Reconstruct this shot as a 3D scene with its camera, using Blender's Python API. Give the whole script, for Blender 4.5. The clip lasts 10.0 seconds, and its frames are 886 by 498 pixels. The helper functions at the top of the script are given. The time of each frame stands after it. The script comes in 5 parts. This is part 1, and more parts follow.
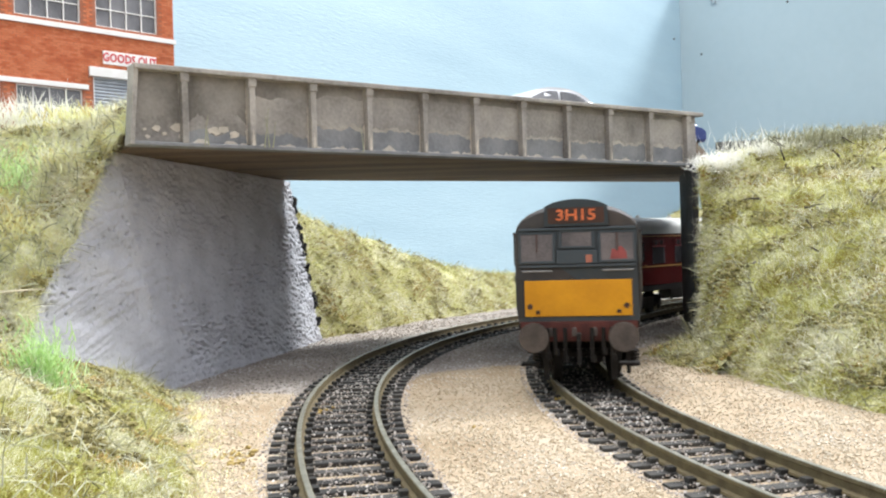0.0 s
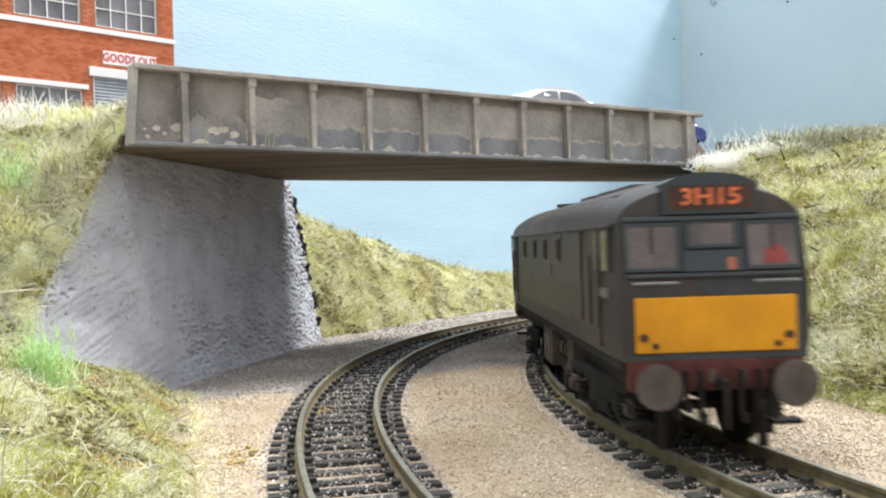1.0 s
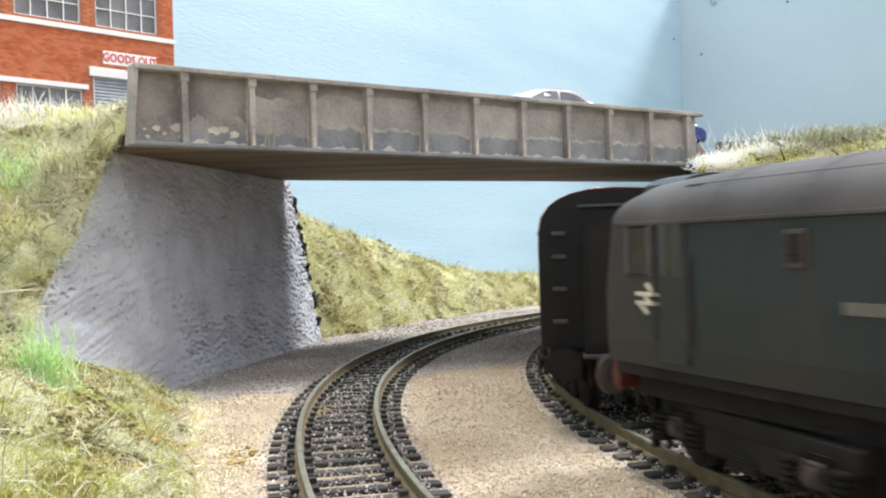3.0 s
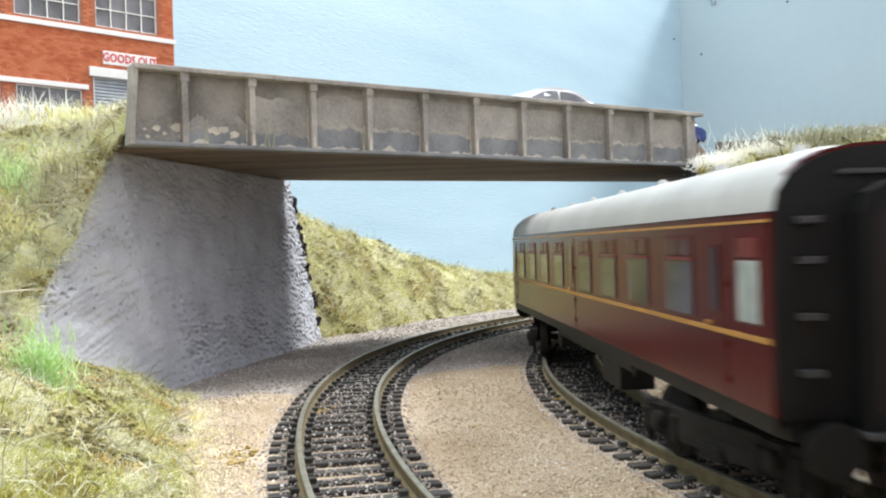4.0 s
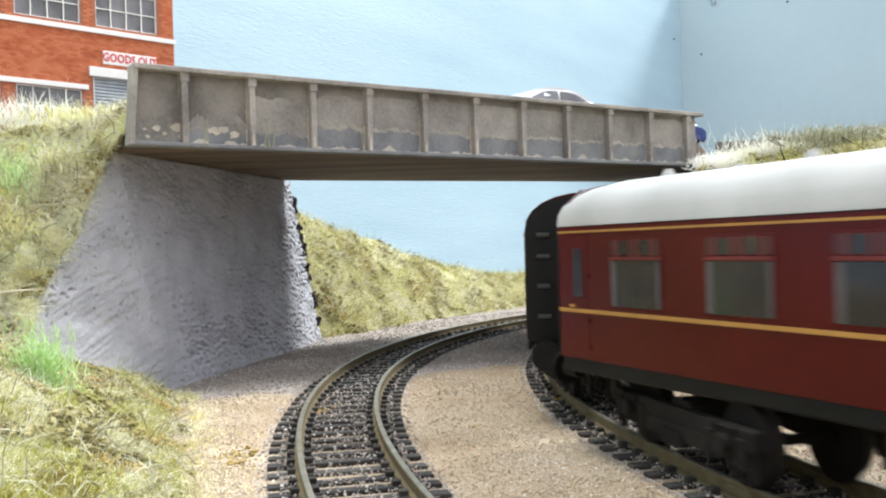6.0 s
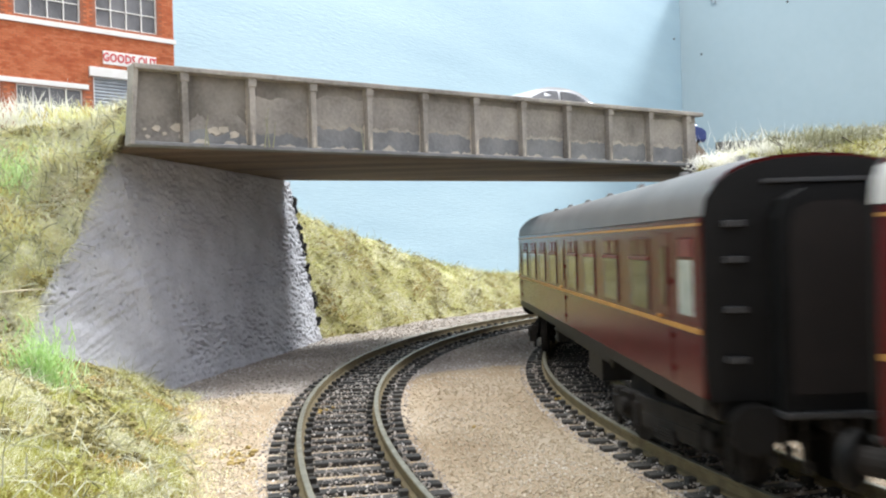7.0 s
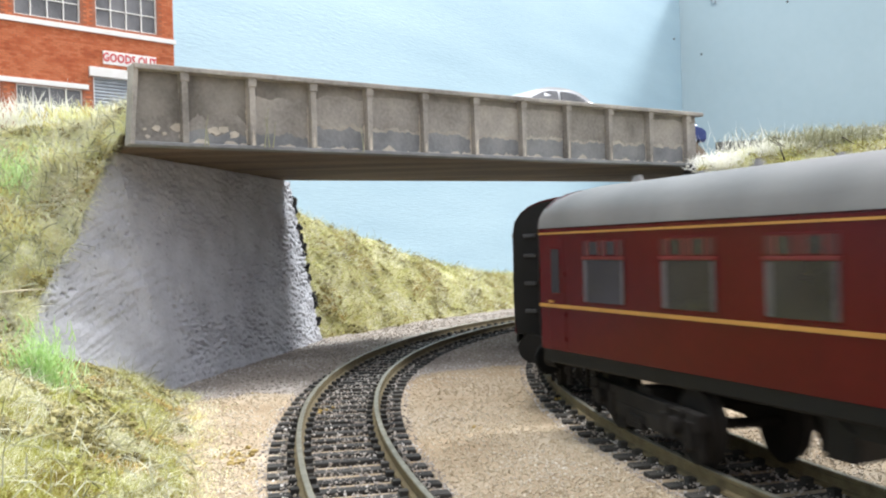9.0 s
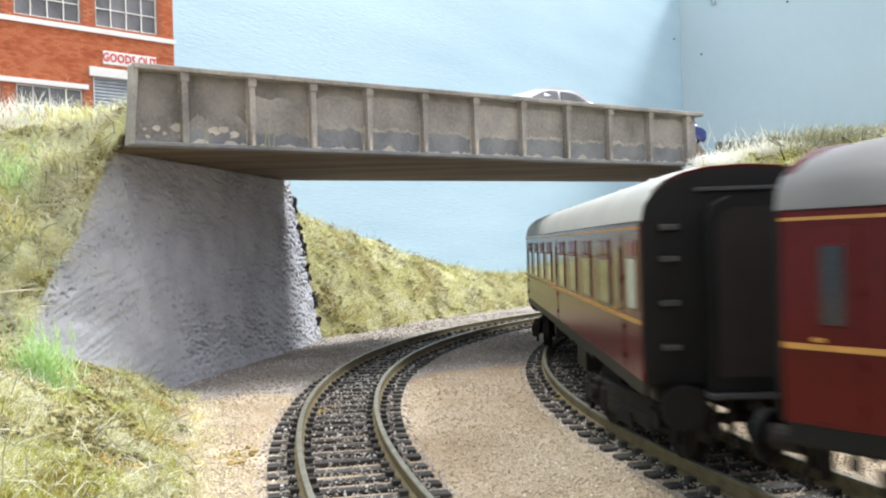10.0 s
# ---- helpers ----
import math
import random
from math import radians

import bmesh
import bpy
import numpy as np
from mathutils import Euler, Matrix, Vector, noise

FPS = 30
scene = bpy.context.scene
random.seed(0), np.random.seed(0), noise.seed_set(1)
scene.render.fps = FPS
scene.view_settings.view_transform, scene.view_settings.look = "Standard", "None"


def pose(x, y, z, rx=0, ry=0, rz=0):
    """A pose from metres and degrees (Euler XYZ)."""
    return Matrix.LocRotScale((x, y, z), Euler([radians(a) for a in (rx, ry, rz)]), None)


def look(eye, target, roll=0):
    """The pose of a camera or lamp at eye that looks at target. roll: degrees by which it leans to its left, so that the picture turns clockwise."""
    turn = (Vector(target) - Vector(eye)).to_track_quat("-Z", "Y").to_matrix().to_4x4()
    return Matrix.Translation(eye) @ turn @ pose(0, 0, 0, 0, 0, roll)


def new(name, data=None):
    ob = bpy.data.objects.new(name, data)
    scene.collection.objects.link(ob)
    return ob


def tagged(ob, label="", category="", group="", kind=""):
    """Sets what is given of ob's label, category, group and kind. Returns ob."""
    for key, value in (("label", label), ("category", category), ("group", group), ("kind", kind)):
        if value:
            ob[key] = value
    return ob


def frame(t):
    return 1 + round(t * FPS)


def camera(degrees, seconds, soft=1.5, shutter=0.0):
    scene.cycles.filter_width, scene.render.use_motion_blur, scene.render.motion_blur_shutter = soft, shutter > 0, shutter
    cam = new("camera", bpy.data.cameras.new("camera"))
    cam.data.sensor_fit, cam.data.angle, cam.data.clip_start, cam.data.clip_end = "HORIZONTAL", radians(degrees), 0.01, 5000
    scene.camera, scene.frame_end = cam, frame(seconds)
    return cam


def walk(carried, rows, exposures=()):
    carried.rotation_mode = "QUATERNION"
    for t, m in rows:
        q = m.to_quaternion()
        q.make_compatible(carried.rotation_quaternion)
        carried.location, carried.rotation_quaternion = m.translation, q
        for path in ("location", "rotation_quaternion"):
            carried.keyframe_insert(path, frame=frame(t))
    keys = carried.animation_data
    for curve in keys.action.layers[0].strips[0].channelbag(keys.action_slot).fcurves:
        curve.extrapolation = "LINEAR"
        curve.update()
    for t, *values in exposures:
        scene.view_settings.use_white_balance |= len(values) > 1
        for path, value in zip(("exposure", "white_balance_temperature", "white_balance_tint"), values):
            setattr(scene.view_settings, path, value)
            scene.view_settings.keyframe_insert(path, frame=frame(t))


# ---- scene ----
# All shapes are drawn in millimetres of the layout and turned into metres by MM.
MM = 0.001
cam = camera(52.21, 10.0, soft=2.1, shutter=0.9)
EYE = (0.0, 0.0, 0.03846)
VIEW = look(EYE, (0.0, 1.0, 0.03846 - 0.00298), -1.67)
walk(cam, [(0.0, VIEW), (10.0, VIEW)], exposures=[(0.0, 0.0), (10.0, 0.0)])

# ---- light: daylight from a window beyond the back boards, the ceiling light over the layout, and the bright room ----
world = bpy.data.worlds.new("room")
scene.world = world
world.use_nodes = True
world.node_tree.nodes["Background"].inputs[0].default_value = (0.925, 0.955, 1.035, 1)
world.node_tree.nodes["Background"].inputs[1].default_value = 1.5
SUN_FROM = Vector((0.90, 0.48, 1.0)).normalized()
sun = new("window_light", bpy.data.lights.new("window_light", "SUN"))
sun.data.energy, sun.data.angle, sun.data.color = 4.6, radians(16), (0.97, 0.99, 1.0)
sun.matrix_world = look(SUN_FROM * 2.0, (0, 0, 0))
ceiling_light = new("ceiling_light", bpy.data.lights.new("ceiling_light", "AREA"))
ceiling_light.data.shape, ceiling_light.data.size, ceiling_light.data.size_y = "RECTANGLE", 0.6, 0.2
ceiling_light.data.energy, ceiling_light.data.color = 20.0, (1.0, 0.975, 0.93)
ceiling_light.matrix_world = look((-0.25, 0.30, 1.5), (-0.25, 0.31, 0))

# ---- helpers ----
rng = random.Random(5)


def obj_from(name, verts, faces, material, parent=None, label="", smooth=False):
    me = bpy.data.meshes.new(name)
    v = np.asarray(verts, dtype=float) * MM
    me.from_pydata([tuple(a) for a in v], [], faces)
    me.materials.append(material)
    if smooth:
        me.polygons.foreach_set("use_smooth", [True] * len(me.polygons))
    me.update()
    ob = new(name, me)
    ob.parent = parent
    if label:
        tagged(ob, label)
    return ob


def part(name, bm, material, parent=None, label="", smooth=False):
    """One bmesh in millimetres as one mesh object."""
    bmesh.ops.scale(bm, vec=(MM, MM, MM), verts=bm.verts)
    me = bpy.data.meshes.new(name)
    bm.to_mesh(me)
    bm.free()
    me.materials.append(material)
    if smooth:
        me.polygons.foreach_set("use_smooth", [True] * len(me.polygons))
    ob = new(name, me)
    ob.parent = parent
    if label:
        tagged(ob, label)
    return ob


def twin(ob, name, m, parent):
    """Another object on the same mesh; m in metres."""
    o = new(name, ob.data)
    o.parent = parent
    o.matrix_basis = m
    return o


def box(bm, x0, x1, y0, y1, z0, z1, bevel=0.0, m=None):
    r = bmesh.ops.create_cube(bm, size=1)
    vs = r["verts"]
    for v in vs:
        v.co = Vector(((x0 + x1) / 2 + v.co.x * (x1 - x0), (y0 + y1) / 2 + v.co.y * (y1 - y0), (z0 + z1) / 2 + v.co.z * (z1 - z0)))
    if bevel:
        es = list({e for v in vs for e in v.link_edges})
        out = bmesh.ops.bevel(bm, geom=es, offset=bevel, segments=2, affect="EDGES", profile=0.6)
        vs = list({v for f in out["faces"] for v in f.verts} | {v for v in vs if v.is_valid})
    if m is not None:
        bmesh.ops.transform(bm, matrix=m, verts=[v for v in vs if v.is_valid])
    return bm


def boxed(*a, bevel=0.0, m=None):
    return box(bmesh.new(), *a, bevel=bevel, m=m)


def cyl(bm, x, y, z, r, h, axis="z", seg=16, r2=None):
    out = bmesh.ops.create_cone(bm, cap_ends=True, segments=seg, radius1=r, radius2=r if r2 is None else r2, depth=h)
    turn = {"z": Matrix(), "x": Matrix.Rotation(radians(90), 4, "Y"), "y": Matrix.Rotation(radians(-90), 4, "X")}[axis]
    bmesh.ops.transform(bm, matrix=Matrix.Translation((x, y, z)) @ turn, verts=out["verts"])
    return bm


def prism(points, a, b, axis="x"):
    """A closed outline swept along an axis. points: (u, v)."""
    bm = bmesh.new()
    def at(u, v, w):
        return {"x": (w, u, v), "y": (u, w, v), "z": (u, v, w)}[axis]
    r0 = [bm.verts.new(at(u, v, a)) for u, v in points]
    r1 = [bm.verts.new(at(u, v, b)) for u, v in points]
    n = len(points)
    for i in range(n):
        bm.faces.new((r0[i], r0[(i + 1) % n], r1[(i + 1) % n], r1[i]))
    bm.faces.new(r0[::-1])
    bm.faces.new(r1)
    bmesh.ops.recalc_face_normals(bm, faces=bm.faces)
    return bm


# ---- materials ----
def mat(name, colours, scale=300.0, rough=0.7, bump=0.15, metal=0.0, fine=2500.0, space="Object", spec=0.4, stretch=(1, 1, 1), island=0.0, objrand=0.0, contrast=(0.3, 0.7), bump_scale=None, trans=0.0, depth=0.0006):
    """colours: two or three base colours mixed by noise; scale in 1/m."""
    m = bpy.data.materials.new(name)
    m.use_nodes = True
    nt = m.node_tree
    N, Lk = nt.nodes, nt.links
    b = N["Principled BSDF"]
    b.inputs["Roughness"].default_value, b.inputs["Metallic"].default_value = rough, metal
    b.inputs["Specular IOR Level"].default_value = spec
    tc, mp = N.new("ShaderNodeTexCoord"), N.new("ShaderNodeMapping")
    mp.inputs["Scale"].default_value = stretch
    Lk.new(tc.outputs[space], mp.inputs[0])
    n1, n2 = N.new("ShaderNodeTexNoise"), N.new("ShaderNodeTexNoise")
    for n, s, d in ((n1, scale, 5), (n2, fine, 3)):
        n.inputs["Scale"].default_value, n.inputs["Detail"].default_value = s, d
        Lk.new(mp.outputs[0], n.inputs["Vector"])
    ramp = N.new("ShaderNodeValToRGB")
    els = ramp.color_ramp.elements
    els[0].position, els[1].position = contrast
    els[0].color, els[1].color = (*colours[0], 1), (*colours[-1], 1)
    for i in range(1, len(colours) - 1):
        e = els.new(contrast[0] + (contrast[1] - contrast[0]) * i / (len(colours) - 1))
        e.color = (*colours[i], 1)
    mixf = N.new("ShaderNodeMath")
    mixf.operation = "MULTIPLY_ADD"
    Lk.new(n2.outputs[0], mixf.inputs[0])
    mixf.inputs[1].default_value, mixf.inputs[2].default_value = 0.35, -0.175
    add = N.new("ShaderNodeMath")
    add.operation = "ADD"
    Lk.new(n1.outputs[0], add.inputs[0])
    Lk.new(mixf.outputs[0], add.inputs[1])
    last = add
    for amount, node, out in ((island, "ShaderNodeNewGeometry", "Random Per Island"), (objrand, "ShaderNodeObjectInfo", "Random")):
        if amount:
            g, k, a2 = N.new(node), N.new("ShaderNodeMath"), N.new("ShaderNodeMath")
            k.operation, a2.operation = "MULTIPLY_ADD", "ADD"
            Lk.new(g.outputs[out], k.inputs[0])
            k.inputs[1].default_value, k.inputs[2].default_value = amount, -amount / 2
            Lk.new(last.outputs[0], a2.inputs[0])
            Lk.new(k.outputs[0], a2.inputs[1])
            last = a2
    Lk.new(last.outputs[0], ramp.inputs[0])
    Lk.new(ramp.outputs[0], b.inputs["Base Color"])
    if bump:
        bp = N.new("ShaderNodeBump")
        bp.inputs["Strength"].default_value, bp.inputs["Distance"].default_value = bump, depth
        src = n2
        if bump_scale:
            src = N.new("ShaderNodeTexNoise")
            src.inputs["Scale"].default_value, src.inputs["Detail"].default_value = bump_scale, 4
            Lk.new(mp.outputs[0], src.inputs["Vector"])
        Lk.new(src.outputs[0], bp.inputs["Height"])
        Lk.new(bp.outputs[0], b.inputs["Normal"])
    if trans:
        # thin fibres let part of the light through
        tl, mx = N.new("ShaderNodeBsdfTranslucent"), N.new("ShaderNodeMixShader")
        Lk.new(ramp.outputs[0], tl.inputs["Color"])
        mx.inputs[0].default_value = trans
        Lk.new(b.outputs[0], mx.inputs[1])
        Lk.new(tl.outputs[0], mx.inputs[2])
        Lk.new(mx.outputs[0], N["Material Output"].inputs["Surface"])
    return m


M_ballast = mat("ballast_bed", [(0.25, 0.18, 0.11), (0.38, 0.30, 0.21), (0.48, 0.415, 0.33)], 30, 0.95, 0.45, fine=1300, contrast=(0.25, 0.8))
M_grain = mat("ballast_grain", [(0.28, 0.205, 0.12), (0.43, 0.35, 0.24), (0.53, 0.46, 0.36), (0.86, 0.84, 0.80)], 17, 0.6, 0.2, island=0.36, contrast=(0.12, 0.95))
M_ash = mat("grey_ballast_bed", [(0.19, 0.16, 0.135), (0.31, 0.27, 0.235), (0.43, 0.39, 0.355)], 30, 0.95, 0.45, fine=1300, contrast=(0.25, 0.8))
M_ash_grain = mat("grey_ballast_grain", [(0.18, 0.15, 0.125), (0.32, 0.28, 0.245), (0.44, 0.405, 0.375), (0.72, 0.70, 0.68)], 25, 0.6, 0.2, island=0.55, contrast=(0.12, 0.95))
M_rail_side = mat("rail_rust", [(0.10, 0.075, 0.04), (0.17, 0.135, 0.07)], 300, 0.7, 0.3)
M_rail_top = mat("rail_steel", [(0.17, 0.165, 0.13), (0.30, 0.295, 0.25)], 300, 0.45, 0.05, metal=0.6)
M_sleeper = mat("sleeper_black", [(0.018, 0.017, 0.016), (0.05, 0.047, 0.042)], 300, 0.75, 0.3, objrand=0.4)
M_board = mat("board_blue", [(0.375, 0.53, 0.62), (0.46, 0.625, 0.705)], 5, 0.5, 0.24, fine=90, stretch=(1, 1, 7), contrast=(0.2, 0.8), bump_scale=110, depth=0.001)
# right board's shade put into the colour, darker and greyer than board_blue
M_board_shade = mat("board_blue_shaded", [(0.325, 0.425, 0.47), (0.385, 0.485, 0.53)], 5, 0.6, 0.12, fine=90, contrast=(0.2, 0.8))
M_blocker = mat("blocker_grey", [(0.26, 0.25, 0.24), (0.32, 0.31, 0.30)], 6, 0.8, 0.1)
M_stalk = mat("curled_stalk", [(0.24, 0.24, 0.15), (0.50, 0.50, 0.36)], 45, 0.7, 0, island=0.8, contrast=(0.1, 0.9))
M_concrete = mat("girder_concrete", [(0.18, 0.165, 0.15), (0.31, 0.29, 0.265), (0.45, 0.415, 0.37)], 60, 0.85, 0.35, fine=900, contrast=(0.25, 0.75))
M_stain = mat("girder_grey_patch", [(0.17, 0.175, 0.185), (0.27, 0.275, 0.28)], 120, 0.85, 0.3, fine=900)
M_wash_shade = mat("girder_wash_and_shade", [(0.15, 0.138, 0.122), (0.235, 0.217, 0.195), (0.31, 0.288, 0.26)], 90, 0.85, 0.3, fine=900, contrast=(0.25, 0.75))
M_pale_thin = mat("girder_pale_film", [(0.30, 0.275, 0.24), (0.46, 0.42, 0.365)], 200, 0.9, 0.3, fine=900)
M_pale = mat("girder_pale_patch", [(0.42, 0.38, 0.32), (0.62, 0.56, 0.48)], 200, 0.9, 0.3, fine=900)
M_soffit = mat("soffit_wood", [(0.09, 0.062, 0.04), (0.21, 0.145, 0.092)], 60, 0.8, 0.3, stretch=(0.25, 1.6, 1))
M_plaster = mat("abutment_plaster", [(0.40, 0.405, 0.44), (0.50, 0.505, 0.545), (0.58, 0.585, 0.625)], 90, 0.7, 0.5, fine=900, contrast=(0.25, 0.75), bump_scale=700, depth=0.0007)
# near black: shade is put into this stone colour
M_shaded_stone = mat("shaded_stone", [(0.015, 0.015, 0.018), (0.06, 0.06, 0.065)], 150, 0.85, 0.6)
M_soil = mat("bank_scrim", [(0.24, 0.21, 0.095), (0.36, 0.335, 0.17), (0.52, 0.50, 0.32)], 40, 0.95, 0.9, fine=700, contrast=(0.25, 0.75))
M_gauze = mat("white_gauze", [(0.52, 0.47, 0.22), (0.66, 0.64, 0.38), (0.82, 0.81, 0.68)], 60, 0.95, 0.9, fine=700, contrast=(0.3, 0.7))
# white_gauze lightened: missing light on the left bank put into the colour
M_gauze_lightened = mat("gauze_lightened", [(0.66, 0.62, 0.36), (0.80, 0.79, 0.56), (0.90, 0.90, 0.80)], 60, 0.95, 0.9, fine=700, contrast=(0.3, 0.7))
M_grass = mat("grass_fibre", [(0.24, 0.165, 0.03), (0.40, 0.39, 0.075), (0.54, 0.56, 0.17), (0.86, 0.86, 0.60)], 80, 0.5, 0, island=0.66, contrast=(0.15, 0.9), spec=0.5, trans=0.12)
M_grass_lush = mat("grass_lush", [(0.25, 0.185, 0.035), (0.51, 0.50, 0.115), (0.67, 0.69, 0.26), (0.93, 0.93, 0.72)], 95, 0.55, 0, island=0.5, contrast=(0.28, 0.76), trans=0.33)
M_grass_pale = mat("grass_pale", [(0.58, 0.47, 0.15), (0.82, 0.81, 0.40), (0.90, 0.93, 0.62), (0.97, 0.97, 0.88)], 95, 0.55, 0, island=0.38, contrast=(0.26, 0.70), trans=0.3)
M_bleached = mat("grass_bleached", [(0.80, 0.79, 0.68), (0.97, 0.97, 0.94)], 45, 0.55, 0, island=0.8, contrast=(0.1, 0.9), spec=0.5, trans=0.3)
M_straw = mat("grass_straw", [(0.68, 0.65, 0.42), (0.95, 0.94, 0.86)], 45, 0.55, 0, island=0.8, contrast=(0.1, 0.9), spec=0.5, trans=0.35)
M_flock = mat("flock_olive", [(0.10, 0.085, 0.03), (0.25, 0.22, 0.085), (0.40, 0.36, 0.18)], 80, 0.95, 0.6, island=0.7, contrast=(0.1, 0.9))
M_ochre = mat("flock_ochre", [(0.24, 0.165, 0.05), (0.40, 0.30, 0.11)], 80, 0.95, 0.5, island=0.6)
M_bright = mat("flock_green", [(0.48, 0.68, 0.28), (0.70, 0.88, 0.52)], 80, 0.9, 0.4, island=0.6, trans=0.3)
M_brick = mat("brick", [(0.36, 0.085, 0.03), (0.50, 0.13, 0.05), (0.58, 0.19, 0.085)], 150, 0.85, 0.2, objrand=0.35, island=0.5, contrast=(0.2, 0.8))
M_mortar = mat("mortar", [(0.30, 0.11, 0.06), (0.38, 0.15, 0.09)], 300, 0.9, 0.2)
M_white = mat("white_paint", [(0.74, 0.73, 0.70), (0.82, 0.81, 0.79)], 200, 0.55, 0.1)
M_sign_red = mat("sign_red", [(0.55, 0.04, 0.05), (0.62, 0.06, 0.07)], 200, 0.6, 0)
M_shutter = mat("shutter_grey", [(0.30, 0.34, 0.38), (0.42, 0.46, 0.50)], 200, 0.45, 0.1)
M_glass_dark = mat("window_dark", [(0.06, 0.062, 0.068), (0.20, 0.20, 0.21)], 60, 0.12, 0, spec=0.6)
M_road = mat("road", [(0.10, 0.10, 0.10), (0.16, 0.16, 0.155)], 200, 0.9, 0.3)


def plain(name, c, rough=0.5, metal=0.0, var=0.25, scale=200, bump=0.1, spec=0.4):
    return mat(name, [tuple(v * (1 - var) for v in c), tuple(min(1, v * (1 + var)) for v in c)], scale, rough, bump, metal, spec=spec)


M_green = mat("loco_green", [(0.020, 0.034, 0.042), (0.030, 0.039, 0.044), (0.050, 0.046, 0.041)], 14, 0.5, 0.08, fine=500, contrast=(0.25, 0.75))
M_body = mat("loco_weathered", [(0.012, 0.018, 0.020), (0.029, 0.025, 0.022), (0.050, 0.037, 0.029)], 22, 0.5, 0.08, fine=500, contrast=(0.3, 0.7), stretch=(1, 1, 0.4))
M_loco_roof = mat("loco_roof", [(0.034, 0.027, 0.024), (0.052, 0.041, 0.037), (0.085, 0.070, 0.066)], 60, 0.5, 0.1, contrast=(0.25, 0.75))
M_yellow = mat("warning_yellow", [(0.56, 0.235, 0.001), (0.68, 0.30, 0.003)], 120, 0.5, 0.06, fine=900)
M_red_dirty = plain("buffer_beam_red", (0.085, 0.021, 0.015), 0.75, var=0.5)
M_under = mat("underframe_grime", [(0.007, 0.006, 0.0055), (0.020, 0.0165, 0.014)], 150, 0.8, 0.4, spec=0.25)
M_brown = mat("tank_grime", [(0.032, 0.025, 0.021), (0.075, 0.057, 0.045)], 120, 0.8, 0.3)
M_buffer = mat("buffer_steel", [(0.06, 0.048, 0.042), (0.13, 0.105, 0.09)], 200, 0.6, 0.2, metal=0.3)
M_black = plain("coach_end_black", (0.0055, 0.0055, 0.0058), 0.5, spec=0.25)
M_maroon = mat("coach_maroon", [(0.060, 0.0042, 0.0046), (0.088, 0.0060, 0.0066)], 40, 0.24, 0.02, fine=700, spec=0.2)
M_maroon_b = mat("window_bar_red", [(0.11, 0.012, 0.012), (0.155, 0.018, 0.018)], 40, 0.35, 0.03)
M_gold = plain("lining_gold", (0.42, 0.215, 0.05), 0.45, var=0.15)
M_roof_pale = mat("coach_roof_pale", [(0.36, 0.36, 0.345), (0.47, 0.47, 0.455)], 60, 0.5, 0.05)
M_roof_dark = mat("coach_roof_dark", [(0.125, 0.122, 0.122), (0.185, 0.18, 0.178)], 60, 0.45, 0.05)
M_roof_mid = mat("coach_roof_mid", [(0.40, 0.395, 0.37), (0.50, 0.49, 0.46)], 60, 0.5, 0.05)
M_cream = plain("cream_paint", (0.62, 0.56, 0.44), 0.6)
M_code = plain("code_orange", (0.62, 0.15, 0.05), 0.5)
M_code_back = plain("code_black", (0.05, 0.02, 0.012), 0.4)
M_frame_grey = plain("screen_frame", (0.09, 0.09, 0.09), 0.5)
M_screen_patch = plain("screen_patch_red", (0.22, 0.045, 0.04), 0.7)
M_inside = plain("interior", (0.16, 0.15, 0.13), 0.8)


# ---- the two tracks: centre lines in plan ----
def centre_line(x, y, a, k, kf, s0=-400.0, s1=1400.0, step=2.0):
    s = np.arange(s0, s1, step)
    kk = k + (kf - k) * np.clip((s + 20) / 140, 0, 1)
    th = np.cumsum(kk) * step
    i0 = int(np.argmin(abs(s)))
    th = th - th[i0] + a
    px, py = np.cumsum(np.sin(th)) * step, np.cumsum(np.cos(th)) * step
    return s, x + px - px[i0], y + py - py[i0], th


LINE_OUT = centre_line(-20.72, 178.74, -0.17644, 0.0019, 0.00263)
LINE_IN = centre_line(58.415, 130.665, -0.30334, 0.00243, 0.00227)


def on_line(line, s):
    """Place and heading (clockwise from +y, away from the camera) at s."""
    return np.interp(s, line[0], line[1]), np.interp(s, line[0], line[2]), np.interp(s, line[0], line[3])
# ---- structure: baseboard, ballast, back boards ----
GROUND = -4.6


def hill(x, y):
    return 0.9 * noise.noise((x * 0.02, y * 0.02, 0.3)) + 0.45 * noise.noise((x * 0.09, y * 0.09, 4.0))


def near_track(x, y, line):
    d = np.hypot(line[1] - x, line[2] - y)
    return float(d.min())


def ground_height(x, y):
    d = min(near_track(x, y, LINE_OUT), near_track(x, y, LINE_IN))
    k = min(1.0, max(0.0, (d - 13) / 10))
    return GROUND + 0.8 + k * hill(x, y) + 1.2 * k * math.exp(-((d - 34) / 16) ** 2)


def ashy(x, y):
    """Grey ballast lies under and beyond the bridge and about the sleepers; pinkish tan sand lies before it."""
    out = -0.5626 * (x + 85.2) + 0.8267 * (y - 249.9)
    edge = 6.0 * noise.noise((x * 0.05, y * 0.05, 8)) + 3.5 * noise.noise((x * 0.22, y * 0.22, 3))
    return out + edge > -7.0


